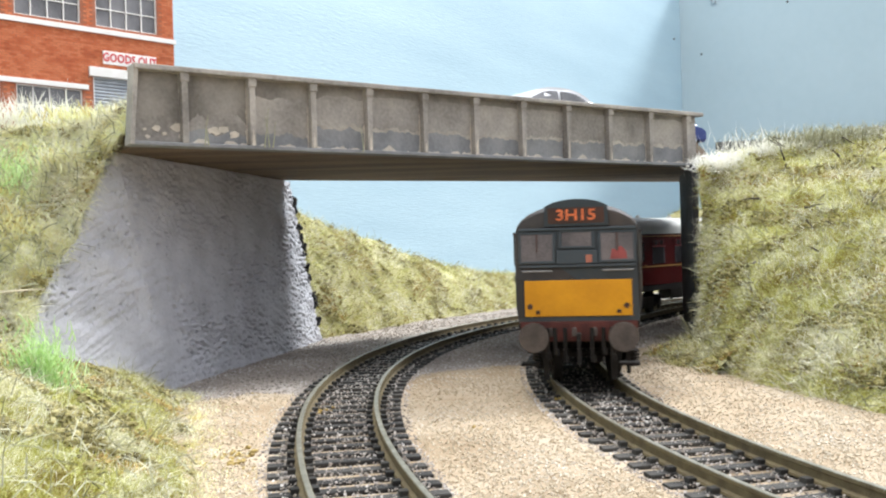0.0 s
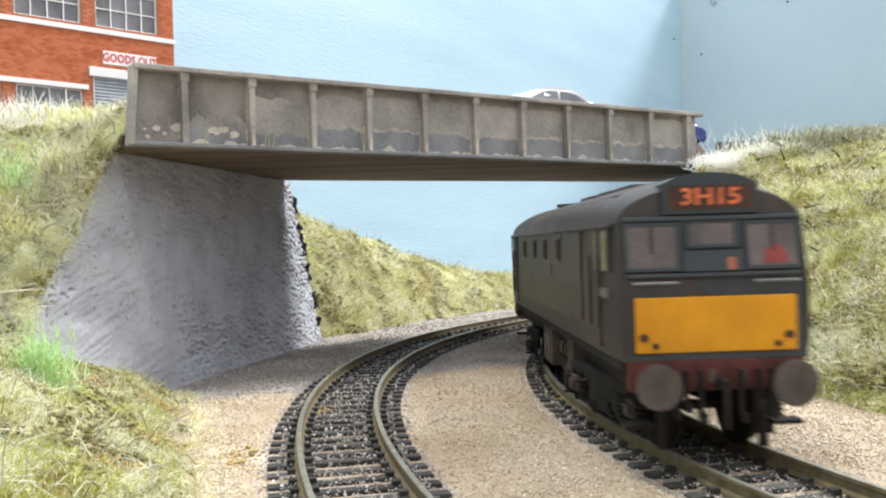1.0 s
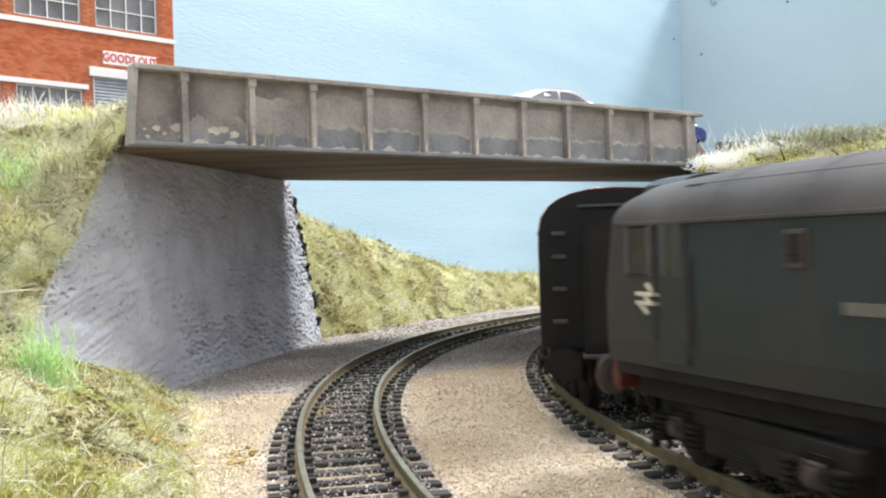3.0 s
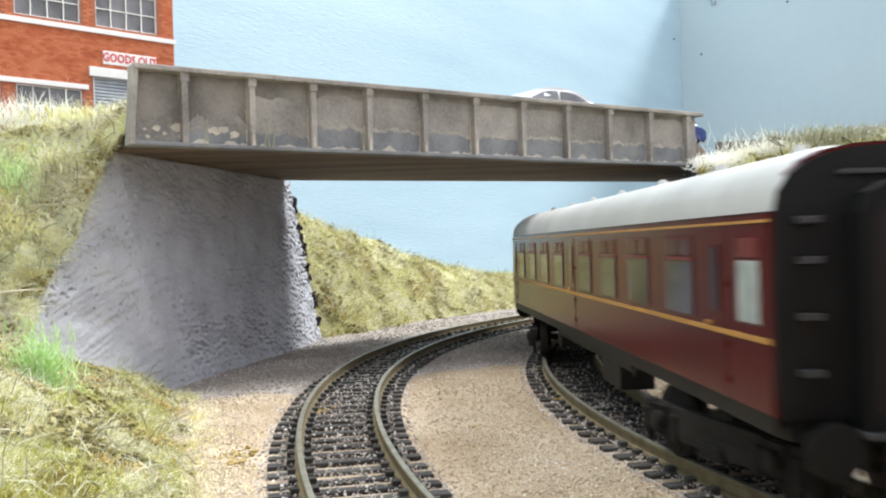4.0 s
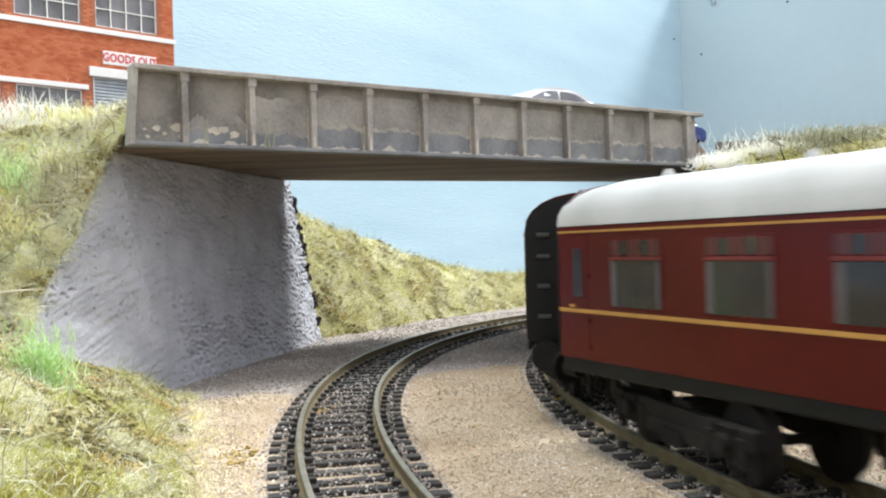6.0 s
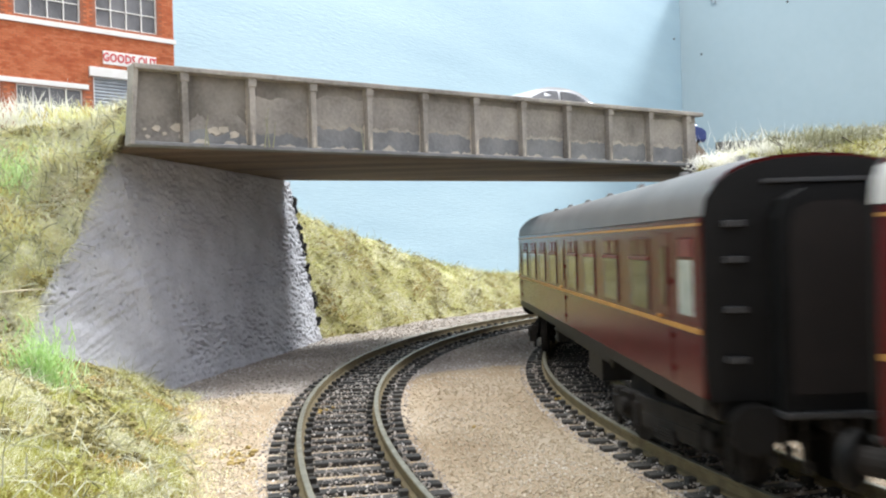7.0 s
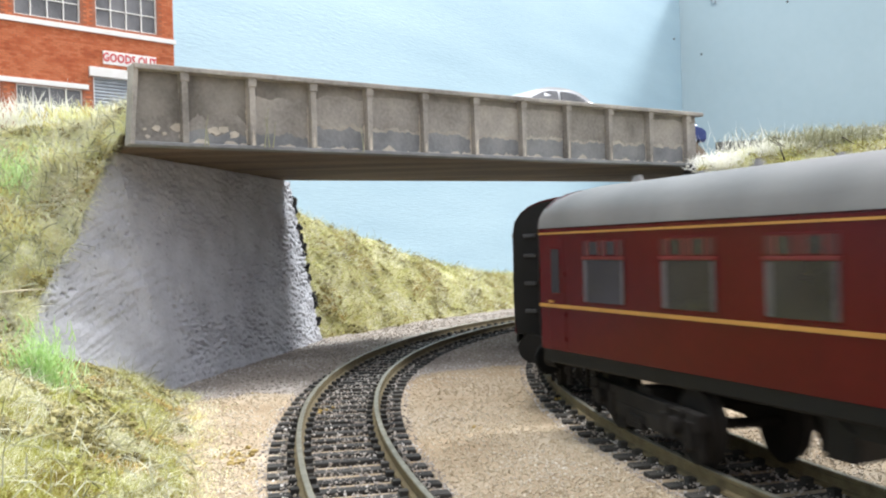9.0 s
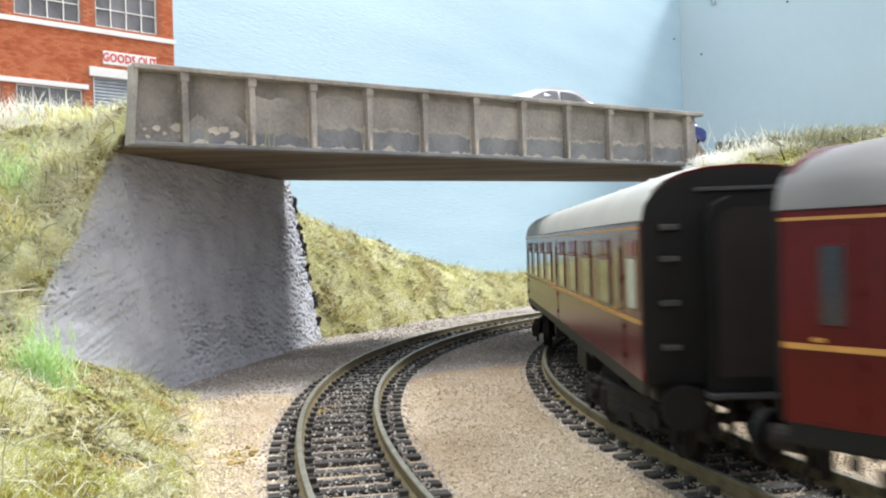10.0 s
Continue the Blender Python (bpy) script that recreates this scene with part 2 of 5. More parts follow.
def build_ground():
    xs = np.concatenate([np.linspace(-1300, -330, 8), np.linspace(-300, 420, 145), np.linspace(470, 1750, 9)])
    ys = np.concatenate([np.linspace(-500, -60, 6), np.linspace(20, 760, 149), np.linspace(800, 1400, 9)])
    verts = [(x, y, ground_height(x, y) if -310 < x < 430 and 10 < y < 770 else GROUND) for y in ys for x in xs]
    w = len(xs)
    faces = [(j * w + i, j * w + i + 1, (j + 1) * w + i + 1, (j + 1) * w + i) for j in range(len(ys) - 1) for i in range(w - 1)]
    g = obj_from("ground", verts, faces, M_ballast, smooth=True)
    g.data.materials.append(M_ash)
    for f in g.data.polygons:
        f.material_index = int(ashy(f.center.x / MM, f.center.y / MM))
    tagged(g, "baseboard covered in tan and grey ballast", "ground", kind="structure")


def scatter_grains():
    """Loose stones of the ballast."""
    r = np.random.default_rng(3)
    n = 120000
    u = r.random(n * 3)
    y = 95 + (u ** 1.7) * 470
    x = (r.random(n * 3) - 0.5) * 2 * 0.52 * y
    keep = []
    lo = np.c_[LINE_OUT[1], LINE_OUT[2]][150:560:3]
    li = np.c_[LINE_IN[1], LINE_IN[2]][150:560:3]
    for i in range(n * 3):
        if len(keep) >= n:
            break
        d1 = np.hypot(lo[:, 0] - x[i], lo[:, 1] - y[i]).min()
        d2 = np.hypot(li[:, 0] - x[i], li[:, 1] - y[i]).min()
        d = min(d1, d2)
        if d < 14 and r.random() > (0.85 if d > 9.6 else 0.45):
            continue
        keep.append((x[i], y[i], d))
    base = np.array([(1, 0, 0), (-0.5, 0.87, 0), (-0.5, -0.87, 0), (0, 0, 0.9), (0.1, 0.1, -0.8)])
    fc = [(0, 1, 3), (1, 2, 3), (2, 0, 3), (1, 0, 4), (2, 1, 4), (0, 2, 4)]
    heaps = ([], []), ([], [])
    for x0, y0, d in keep:
        V, F = heaps[int(d < 17 or ashy(x0, y0))]
        size = (0.19 + 0.30 * r.random() ** 2) * (0.8 + y0 / 700)
        t = Matrix.Rotation(r.random() * 6.28, 3, "Z") @ Matrix.Rotation(r.random() * 1.2, 3, "X")
        b = (base * (size * (0.7 + 0.6 * r.random()), size, size * 0.8)) @ np.array(t).T
        z0 = ground_height(x0, y0) if d > 13 else GROUND + 1.0 + 0.75 * r.random()
        k = len(V)
        V.extend((b + (x0, y0, z0 + size * 0.25)).tolist())
        F.extend([(a + k, b2 + k, c + k) for a, b2, c in fc])
    g = obj_from("ballast_stones", *heaps[0], M_grain)
    tagged(g, "loose cream, tan and brown ballast stones", "ballast", kind="stuff")
    g = obj_from("ballast_stones", *heaps[1], M_ash_grain)
    tagged(g, "loose grey and brown ballast stones about the sleepers", "ballast", kind="stuff")


CORNER = (350.0, 1300.0)


def build_south_blocker():
    # unseen wall, added to hold back low light from behind the viewer
    bm = boxed(-1300, 1750, -520, -505, -60, 260, bevel=2)
    tagged(part("south_blocker", bm, M_blocker), "unseen plain grey wall behind the viewer, added to block light", "wall", kind="structure")


def build_boards():
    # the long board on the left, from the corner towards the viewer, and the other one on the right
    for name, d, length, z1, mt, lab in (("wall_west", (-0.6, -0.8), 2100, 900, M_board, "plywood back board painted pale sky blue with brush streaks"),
                                        ("wall_north", (0.8, -0.6), 1700, BOARD_TOP, M_board_shade, "plywood back board in sky blue, its shade put into the paint colour")):
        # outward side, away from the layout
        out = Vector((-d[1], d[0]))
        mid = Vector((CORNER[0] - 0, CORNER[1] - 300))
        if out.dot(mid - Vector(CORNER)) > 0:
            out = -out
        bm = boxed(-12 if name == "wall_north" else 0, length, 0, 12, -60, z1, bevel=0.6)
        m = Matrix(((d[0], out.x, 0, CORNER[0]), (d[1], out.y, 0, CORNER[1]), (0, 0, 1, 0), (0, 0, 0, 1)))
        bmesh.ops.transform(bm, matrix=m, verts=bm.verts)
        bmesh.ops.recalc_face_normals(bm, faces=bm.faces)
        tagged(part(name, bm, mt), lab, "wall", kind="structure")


BOARD_TOP = 415
build_ground()
scatter_grains()
build_boards()
build_south_blocker()


# ---- tracks ----
def ribbon(line, s0, s1, step, section):
    """Sweep an outline (sideways, height) along a line. Sideways is to the right of the heading."""
    V, F = [], []
    ss = np.arange(s0, s1 + 0.1, step)
    n = len(section)
    for i, s in enumerate(ss):
        x, y, a = on_line(line, s)
        for u, z in section:
            V.append((x + math.cos(a) * u, y - math.sin(a) * u, z))
        if i:
            for j in range(n):
                p, q = (i - 1) * n + j, (i - 1) * n + (j + 1) % n
                F.append((p, q, q + n, p + n))
    F += [tuple(range(n)), tuple(range((len(ss) - 1) * n, len(ss) * n))[::-1]]
    return V, F


def build_track(line, s0, s1, lab):
    tr = tagged(new("railway_track"), lab, "track")
    for side in (-8.75, 8.75):
        h = 0.55
        sec = [(side - 1.1, -2.9), (side + 1.1, -2.9), (side + 1.0, -2.45), (side + 0.25, -2.2), (side + 0.25, -0.95), (side + h, -0.7), (side + h, -0.06), (side - h, -0.06), (side - h, -0.7), (side - 0.25, -0.95), (side - 0.25, -2.2), (side - 1.0, -2.45)]
        V, F = ribbon(line, s0, s1, 4, sec)
        rail = obj_from("rail", V, F, M_rail_side, tr)
        V, F = ribbon(line, s0, s1, 4, [(side - h - 0.03, -0.15), (side + h + 0.03, -0.15), (side + h - 0.12, 0.0), (side - h + 0.12, 0.0)])
        obj_from("rail_head", V, F, M_rail_top, rail, "worn bright steel rail head")
    bm = boxed(-15, 15, -1.55, 1.55, -4.6, -2.95, bevel=0.25)
    for side in (-8.75, 8.75):
        for o in (-1.7, 1.7):
            box(bm, side + o - 0.75, side + o + 0.75, -0.9, 0.9, -3.2, -2.05)
    first = part("sleeper", bm, M_sleeper, tr)
    s, i = s0 + 2, 0
    while s < s1 - 2:
        x, y, a = on_line(line, s)
        m = Matrix.Translation((x * MM, y * MM, rng.uniform(-0.2, 0.1) * MM)) @ Matrix.Rotation(-a + rng.uniform(-0.02, 0.02), 4, "Z")
        if i == 0:
            first.matrix_basis = m
        else:
            twin(first, "sleeper", m, tr)
        i += 1
        s += 7.1
    return tr


build_track(LINE_OUT, -110, 760, "outer model railway track, black sleepers, brown rails with worn tops")
build_track(LINE_IN, -110, 900, "inner model railway track, black sleepers, brown rails with worn tops")


# ---- bridge ----
BL, BR_ = Vector((-85.2, 249.9, 0)), Vector((109.8, 382.6, 0))
ZB, ZT = 69.2, 91.7
B_DIR = (BR_ - BL).normalized()
B_LEN = (BR_ - BL).length
B_OUT = Vector((-B_DIR.y, B_DIR.x, 0))   # away from the viewer
B_MAT = Matrix(((B_DIR.x, B_OUT.x, 0, BL.x), (B_DIR.y, B_OUT.y, 0, BL.y), (0, 0, 1, 0), (0, 0, 0, 1)))


def bridge_part(name, bm, mt, parent, label=""):
    bmesh.ops.transform(bm, matrix=B_MAT, verts=bm.verts)
    return part(name, bm, mt, parent, label)


def build_bridge():
    br = tagged(new("road_bridge"), "weathered grey concrete girder road bridge with ribbed parapet over the tracks", "bridge")
    L = B_LEN
    bridge_part("parapet_web", boxed(1.2, L, 2.0, 5.0, ZB + 0.8, ZT - 1.4, bevel=0.2), M_concrete, br)
    bridge_part("top_flange", boxed(0.9, L + 1.5, -1.4, 6.0, ZT - 1.6, ZT, bevel=0.35), M_concrete, br)
    bridge_part("bottom_flange", boxed(0, L + 0.3, -0.4, 5.0, ZB - 0.2, ZB + 1.0, bevel=0.3), M_stain, br)
    bridge_part("end_plate", prism([(-0.5, ZB), (0.7, ZB), (2.2, ZT - 1.4), (1.0, ZT - 1.4)], -0.9, 5.0, "y"), M_concrete, br)
    for px in RIBS:
        x = rib_at(px)
        bridge_part("rib", boxed(x - 0.95, x + 0.95, -0.4, 2.4, ZB + 0.9, ZT - 1.5, bevel=0.25), M_concrete, br)
        bridge_part("rib_cap", boxed(x - 1.3, x + 1.3, -0.8, 2.4, ZT - 4.0, ZT - 1.55, bevel=0.2), M_concrete, br)
    # grey and cream patches of filler and paint low on the web, each with a ragged outline
    r = random.Random(11)
    for k, px in enumerate(RIBS[:-1]):
        a, b = rib_at(px) + 1.2, rib_at(RIBS[k + 1]) - 1.2
        for mt, lo, hi, y in ((M_pale_thin, ZB + 1.0, ZB + (8.4 if k > 1 else 4.0), 1.965), (M_stain, ZB + 1.0, ZB + (7.5 if k > 1 else 4.5), 1.93), (M_pale, ZB + 1.0, ZB + 2.2, 1.86)):
            pts = [(a + 0.05, lo)]
            n = 44
            for i in range(n + 1):
                u = a + (b - a) * i / n
                h = hi + 1.6 * noise.noise((u * 0.22, k, 4.2)) + 0.8 * noise.noise((u * 0.9, k, hi)) + 0.35 * noise.noise((u * 2.7, k, hi))
                if mt is M_pale:
                    h = lo + max(0.0, 0.5 + 2.4 * noise.noise((u * 0.22, k, 5)) + 0.6 * noise.noise((u * 0.8, k, 6)) + 0.25 * noise.noise((u * 2.4, k, 8)))
                pts.append((u, max(lo + 0.12, h)))
            pts.append((b - 0.05, lo))
            bm = prism([(u, v) for u, v in pts], y, 2.1, "y")
            bridge_part("paint_patch", bm, mt, br)
    # dark weathering wash running down, with the top flange's shadow painted in
    starts = [2.3] + [rib_at(px) + 1.2 for px in RIBS[:-1]]
    for k, (a, px) in enumerate(zip(starts, RIBS)):
        b, deep = rib_at(px) - 1.2, (15.0, 13.0, 5.5, 3.4)[k] if k < 4 else 2.2
        pts = [(a, ZT - 1.7)]
        for i in range(41):
            u = a + (b - a) * i / 40
            edge = min(1.0, 4.0 * min(i, 40 - i) / 40)
            pts.append((u, ZT - 1.9 - max(0.1, deep * (0.8 + 0.3 * noise.noise((u * 0.2, k, 12)) + 0.06 * noise.noise((u * 1.3, k, 13)) + 0.25 * (1 - edge)))))
        pts.append((b, ZT - 1.7))
        bridge_part("wash_and_shade", prism(pts, 1.975, 2.1, "y"), M_wash_shade, br)
    # pale runs down the ribs
    for px in RIBS[1:]:
        x = rib_at(px)
        lo, hi = ZB + 1.0, ZB + r.uniform(3, 10)
        pts = [(x - r.uniform(0.1, 0.7), lo), (x + r.uniform(0.2, 0.7), lo), (x + r.uniform(0.1, 0.6), (lo + hi) / 2), (x + r.uniform(-0.1, 0.3), hi), (x - r.uniform(0.0, 0.3), (lo + hi) / 2 + 1)]
        bridge_part("pale_run", prism(pts, -0.48, -0.3, "y"), M_pale, br)
        # thin ragged bead of filler in the corner between rib and web
        s, top = r.choice((-1, 1)), ZB + r.uniform(9, 17)
        pts = [(x + s * 0.9, ZB + 1.0)]
        for i in range(15):
            z = ZB + 1.0 + (top - ZB - 1.0) * i / 14
            pts.append((x + s * (0.95 + max(0.05, (0.9 - 0.6 * i / 14) * (0.45 + 1.1 * noise.noise((z * 0.7, x, 3))))), z))
        pts.append((x + s * 0.9, top))
        bridge_part("filler_bead", prism(pts, 1.8, 2.1, "y"), M_pale, br)
    for x, z, s in ((7.5, 5.0, 1.3), (9.8, 3.6, 0.8), (13.6, 5.4, 2.0), (15.0, 3.0, 1.2), (24.5, 5.0, 1.9), (27.3, 5.6, 1.6), (30.5, 4.2, 1.7), (5.0, 2.6, 0.8), (4.2, 4.6, 0.6)):
        pts = [(x + s * (0.95 + 0.35 * noise.noise((x, z, i * 0.5))) * math.cos(i * 0.2618), ZB + z + 0.7 * s * (0.9 + 0.5 * noise.noise((z, x, i * 0.5))) * math.sin(i * 0.2618)) for i in range(24)]
        bridge_part("filler_patch", prism(pts, 1.8, 2.1, "y"), M_pale, br)
    # deck with its bare wooden underside and the far parapet
    bm = bmesh.new()
    corners = [(2, 4.2), (L, 4.2), (330, 70), (2, 126)]
    lo = [bm.verts.new((x, y, ZB)) for x, y in corners]
    hi = [bm.verts.new((x, y, 82)) for x, y in corners]
    for i in range(4):
        bm.faces.new((lo[i], lo[(i + 1) % 4], hi[(i + 1) % 4], hi[i]))
    bm.faces.new(lo[::-1])
    top = bm.faces.new(hi)
    bridge_part("deck", bm, M_soffit, br, "bare brown wooden underside of the deck")
    bm = prism([(3, 82.02), (3, 82.6), (L + 8, 82.6), (L + 8, 82.02)], 8, 60, "y")
    bridge_part("roadway", bm, M_road, br, "grey road surface")
    return br


RIBS = [329, 448, 556, 655, 753, 843, 927, 1006, 1080, 1151, 1217]


def rib_at(px):
    """Distance along the parapet at which it is met in that direction of view."""
    t = (px + 6 - 784) / 1600
    # (BL + u * DIR).x = t * (BL + u * DIR).y
    return (t * BL.y - BL.x) / (B_DIR.x - t * B_DIR.y)


build_bridge()


# ---- abutments ----
def build_left_abutment():
    top = [(-67, 402, ZB), (-74, 368, ZB), (-82, 330, ZB), (-90, 296, ZB), (-96, 268, ZB), (-100, 261, 57), (-103, 255, 43), (-106.5, 244, 33), (-109, 236, 16), (-113, 224, 6)]
    foot = [(-57, 424), (-63, 388), (-70, 350), (-77, 312), (-83, 282), (-88, 266), (-92, 256), (-97, 245), (-102, 236), (-108, 224)]
    rows, n = 150, len(top)
    V, F = [], []
    cols = 340
    for j in range(rows + 1):
        for i in range(cols + 1):
            u = i / cols * (n - 1)
            k = min(int(u), n - 2)
            f = u - k
            t = [top[k][c] * (1 - f) + top[k + 1][c] * f for c in range(3)]
            b = [foot[k][c] * (1 - f) + foot[k + 1][c] * f for c in range(2)] + [-8]
            w = j / rows
            p = [b[c] * (1 - w) + t[c] * w for c in range(3)]
            bulge = 3.0 * math.sin(w * math.pi) * (0.4 + 0.6 * noise.noise((u * 0.4, w, 2)))
            d = p[1] * 0.9 + p[0] * 0.4
            # trowel marks sweep down and across; pits where the plaster tore
            sweep = 26.0 * math.sin(d * 0.02)
            rough = 0.7 * noise.noise((d * 0.05, p[2] * 0.16 + d * 0.05, 3)) + 0.32 * noise.noise((d * 0.10, (p[2] + sweep) * 0.55, 7)) + 0.13 * noise.noise((d * 0.5, (p[2] + sweep) * 1.3, 1))
            pit = noise.noise((d * 0.75, p[2] * 0.9, 11)) + 0.45 * noise.noise((d * 0.045, p[2] * 0.05, 21)) + (0.16 if u < 3.6 else -0.1)
            rough -= 6.0 * max(0.0, pit - 0.31)
            V.append((p[0] - 1.2 * bulge * 0.5 + rough, p[1] - 0.35 * rough, p[2]))
    w = cols + 1
    ab = tagged(new("bridge_abutment"), "curved bridge abutment of trowelled plaster painted lilac grey", "abutment")
    seam = int(cols * 4 / (n - 1))
    for name, c0, c1 in (("abutment_face", 0, seam), ("wing_wall", seam, cols)):
        k = c1 - c0 + 1
        front = [V[j * w + i] for j in range(rows + 1) for i in range(c0, c1 + 1)]
        F = [(j * k + i, j * k + i + 1, (j + 1) * k + i + 1, (j + 1) * k + i) for j in range(rows) for i in range(k - 1)]
        nb = len(front)
        back = [(x - 9, y + 3, z) for x, y, z in front]
        F += [tuple(nb + i for i in f[::-1]) for f in F]
        m = rows * k
        F += [(m + i, m + i + 1, nb + m + i + 1, nb + m + i) for i in range(k - 1)]
        for j in range(rows):
            if c0 == 0:
                F.append((j * k, (j + 1) * k, nb + (j + 1) * k, nb + j * k))
            else:
                F.append((j * k + k - 1, nb + j * k + k - 1, nb + (j + 1) * k + k - 1, (j + 1) * k + k - 1))
        obj_from(name, front + back, F, M_plaster, ab, smooth=True)


    return ab, [V[j * w] for j in range(rows + 1)]


def build_right_abutment():
    ob = new("bridge_abutment")
    tagged(ob, "narrow stone bridge abutment, its shade painted near black, beside the grass bank", "abutment")
    r = random.Random(4)
    # greyish stone; the shade on its track side is painted near black
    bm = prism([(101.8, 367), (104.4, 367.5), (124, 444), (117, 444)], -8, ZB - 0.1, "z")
    part("core", bm, M_shaded_stone, ob)
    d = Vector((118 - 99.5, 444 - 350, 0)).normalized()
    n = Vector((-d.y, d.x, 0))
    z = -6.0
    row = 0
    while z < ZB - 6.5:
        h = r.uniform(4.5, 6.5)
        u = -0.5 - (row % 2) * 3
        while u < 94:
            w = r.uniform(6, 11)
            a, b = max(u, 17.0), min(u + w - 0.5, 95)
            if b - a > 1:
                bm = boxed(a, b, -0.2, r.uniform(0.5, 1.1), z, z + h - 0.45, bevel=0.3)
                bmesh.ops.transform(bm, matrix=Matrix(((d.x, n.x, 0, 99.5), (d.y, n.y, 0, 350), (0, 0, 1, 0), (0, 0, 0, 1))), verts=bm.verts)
                part("stone", bm, M_shaded_stone, ob)
            u += w
        z += h
        row += 1


LEFT_ABUTMENT, REAR_EDGE = build_left_abutment()
build_right_abutment()


# ---- grass banks ----
def fibres(name, pts, normals, lengths, width, material, lean, seed, parent=None, label=""):
    """Upright thin blades, each bent once, on the points given (arrays in millimetres)."""
    r = np.random.default_rng(seed)
    n = len(pts)
    ang = r.random(n) * 2 * np.pi
    v = r.normal(size=(n, 3))
    v /= np.linalg.norm(v, axis=1)[:, None]
    d = normals * 0.55 + v * lean * 0.9 + (0, 0, 0.12)
    d /= np.linalg.norm(d, axis=1)[:, None]
    d2 = d + np.c_[np.cos(ang), np.sin(ang), -0.5 + 0 * ang] * (1.3 * r.random(n))[:, None]
    d2 /= np.linalg.norm(d2, axis=1)[:, None]
    side = np.cross(d, r.normal(size=(n, 3)))
    side /= np.linalg.norm(side, axis=1)[:, None]
    w = width * (0.6 + 0.8 * r.random(n))[:, None]
    L = lengths[:, None]
    a, b = pts - side * w / 2, pts + side * w / 2
    c, e = pts + d * L * 0.55 + side * w * 0.4, pts + d * L * 0.55 - side * w * 0.4
    f = pts + d * L * 0.55 + d2 * L * 0.45
    V = np.stack([a, b, c, e, f], 1).reshape(-1, 3)
    k = np.arange(n)[:, None] * 5
    quads = (k + [0, 1, 2, 3]).tolist()
    tris = (k + [3, 2, 4]).tolist()
    ob = obj_from(name, V, quads + tris, material, parent, label)
    return ob


def clumps(name, pts, sizes, material, seed, parent=None, label="", flat=1.0):
    """Ragged tufts of flock: small crumpled lumps."""
    r = np.random.default_rng(seed)
    ico = bmesh.new()
    bmesh.ops.create_icosphere(ico, subdivisions=1, radius=1)
    base = np.array([v.co[:] for v in ico.verts])
    fc = [tuple(v.index for v in f.verts) for f in ico.faces]
    ico.free()
    V, F = [], []
    for p, s in zip(pts, sizes):
        b = base * (0.55 + 0.8 * r.random((len(base), 1))) * s * (1, 1, flat)
        k = len(V)
        V.extend((b + p).tolist())
        F.extend([tuple(i + k for i in f) for f in fc])
    return obj_from(name, V, F, material, parent, label)


# torn plaster edge: dark lumps stand in for the shaded gap behind it
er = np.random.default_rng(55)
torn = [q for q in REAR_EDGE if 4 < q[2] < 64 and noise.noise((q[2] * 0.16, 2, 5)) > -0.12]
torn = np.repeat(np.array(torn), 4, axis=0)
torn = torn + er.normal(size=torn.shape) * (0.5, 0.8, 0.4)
clumps("torn_edge_gap", torn, er.uniform(0.25, 0.95, len(torn)), M_shaded_stone, 56, LEFT_ABUTMENT, "torn plaster edge with dark lumps for the shaded gap")


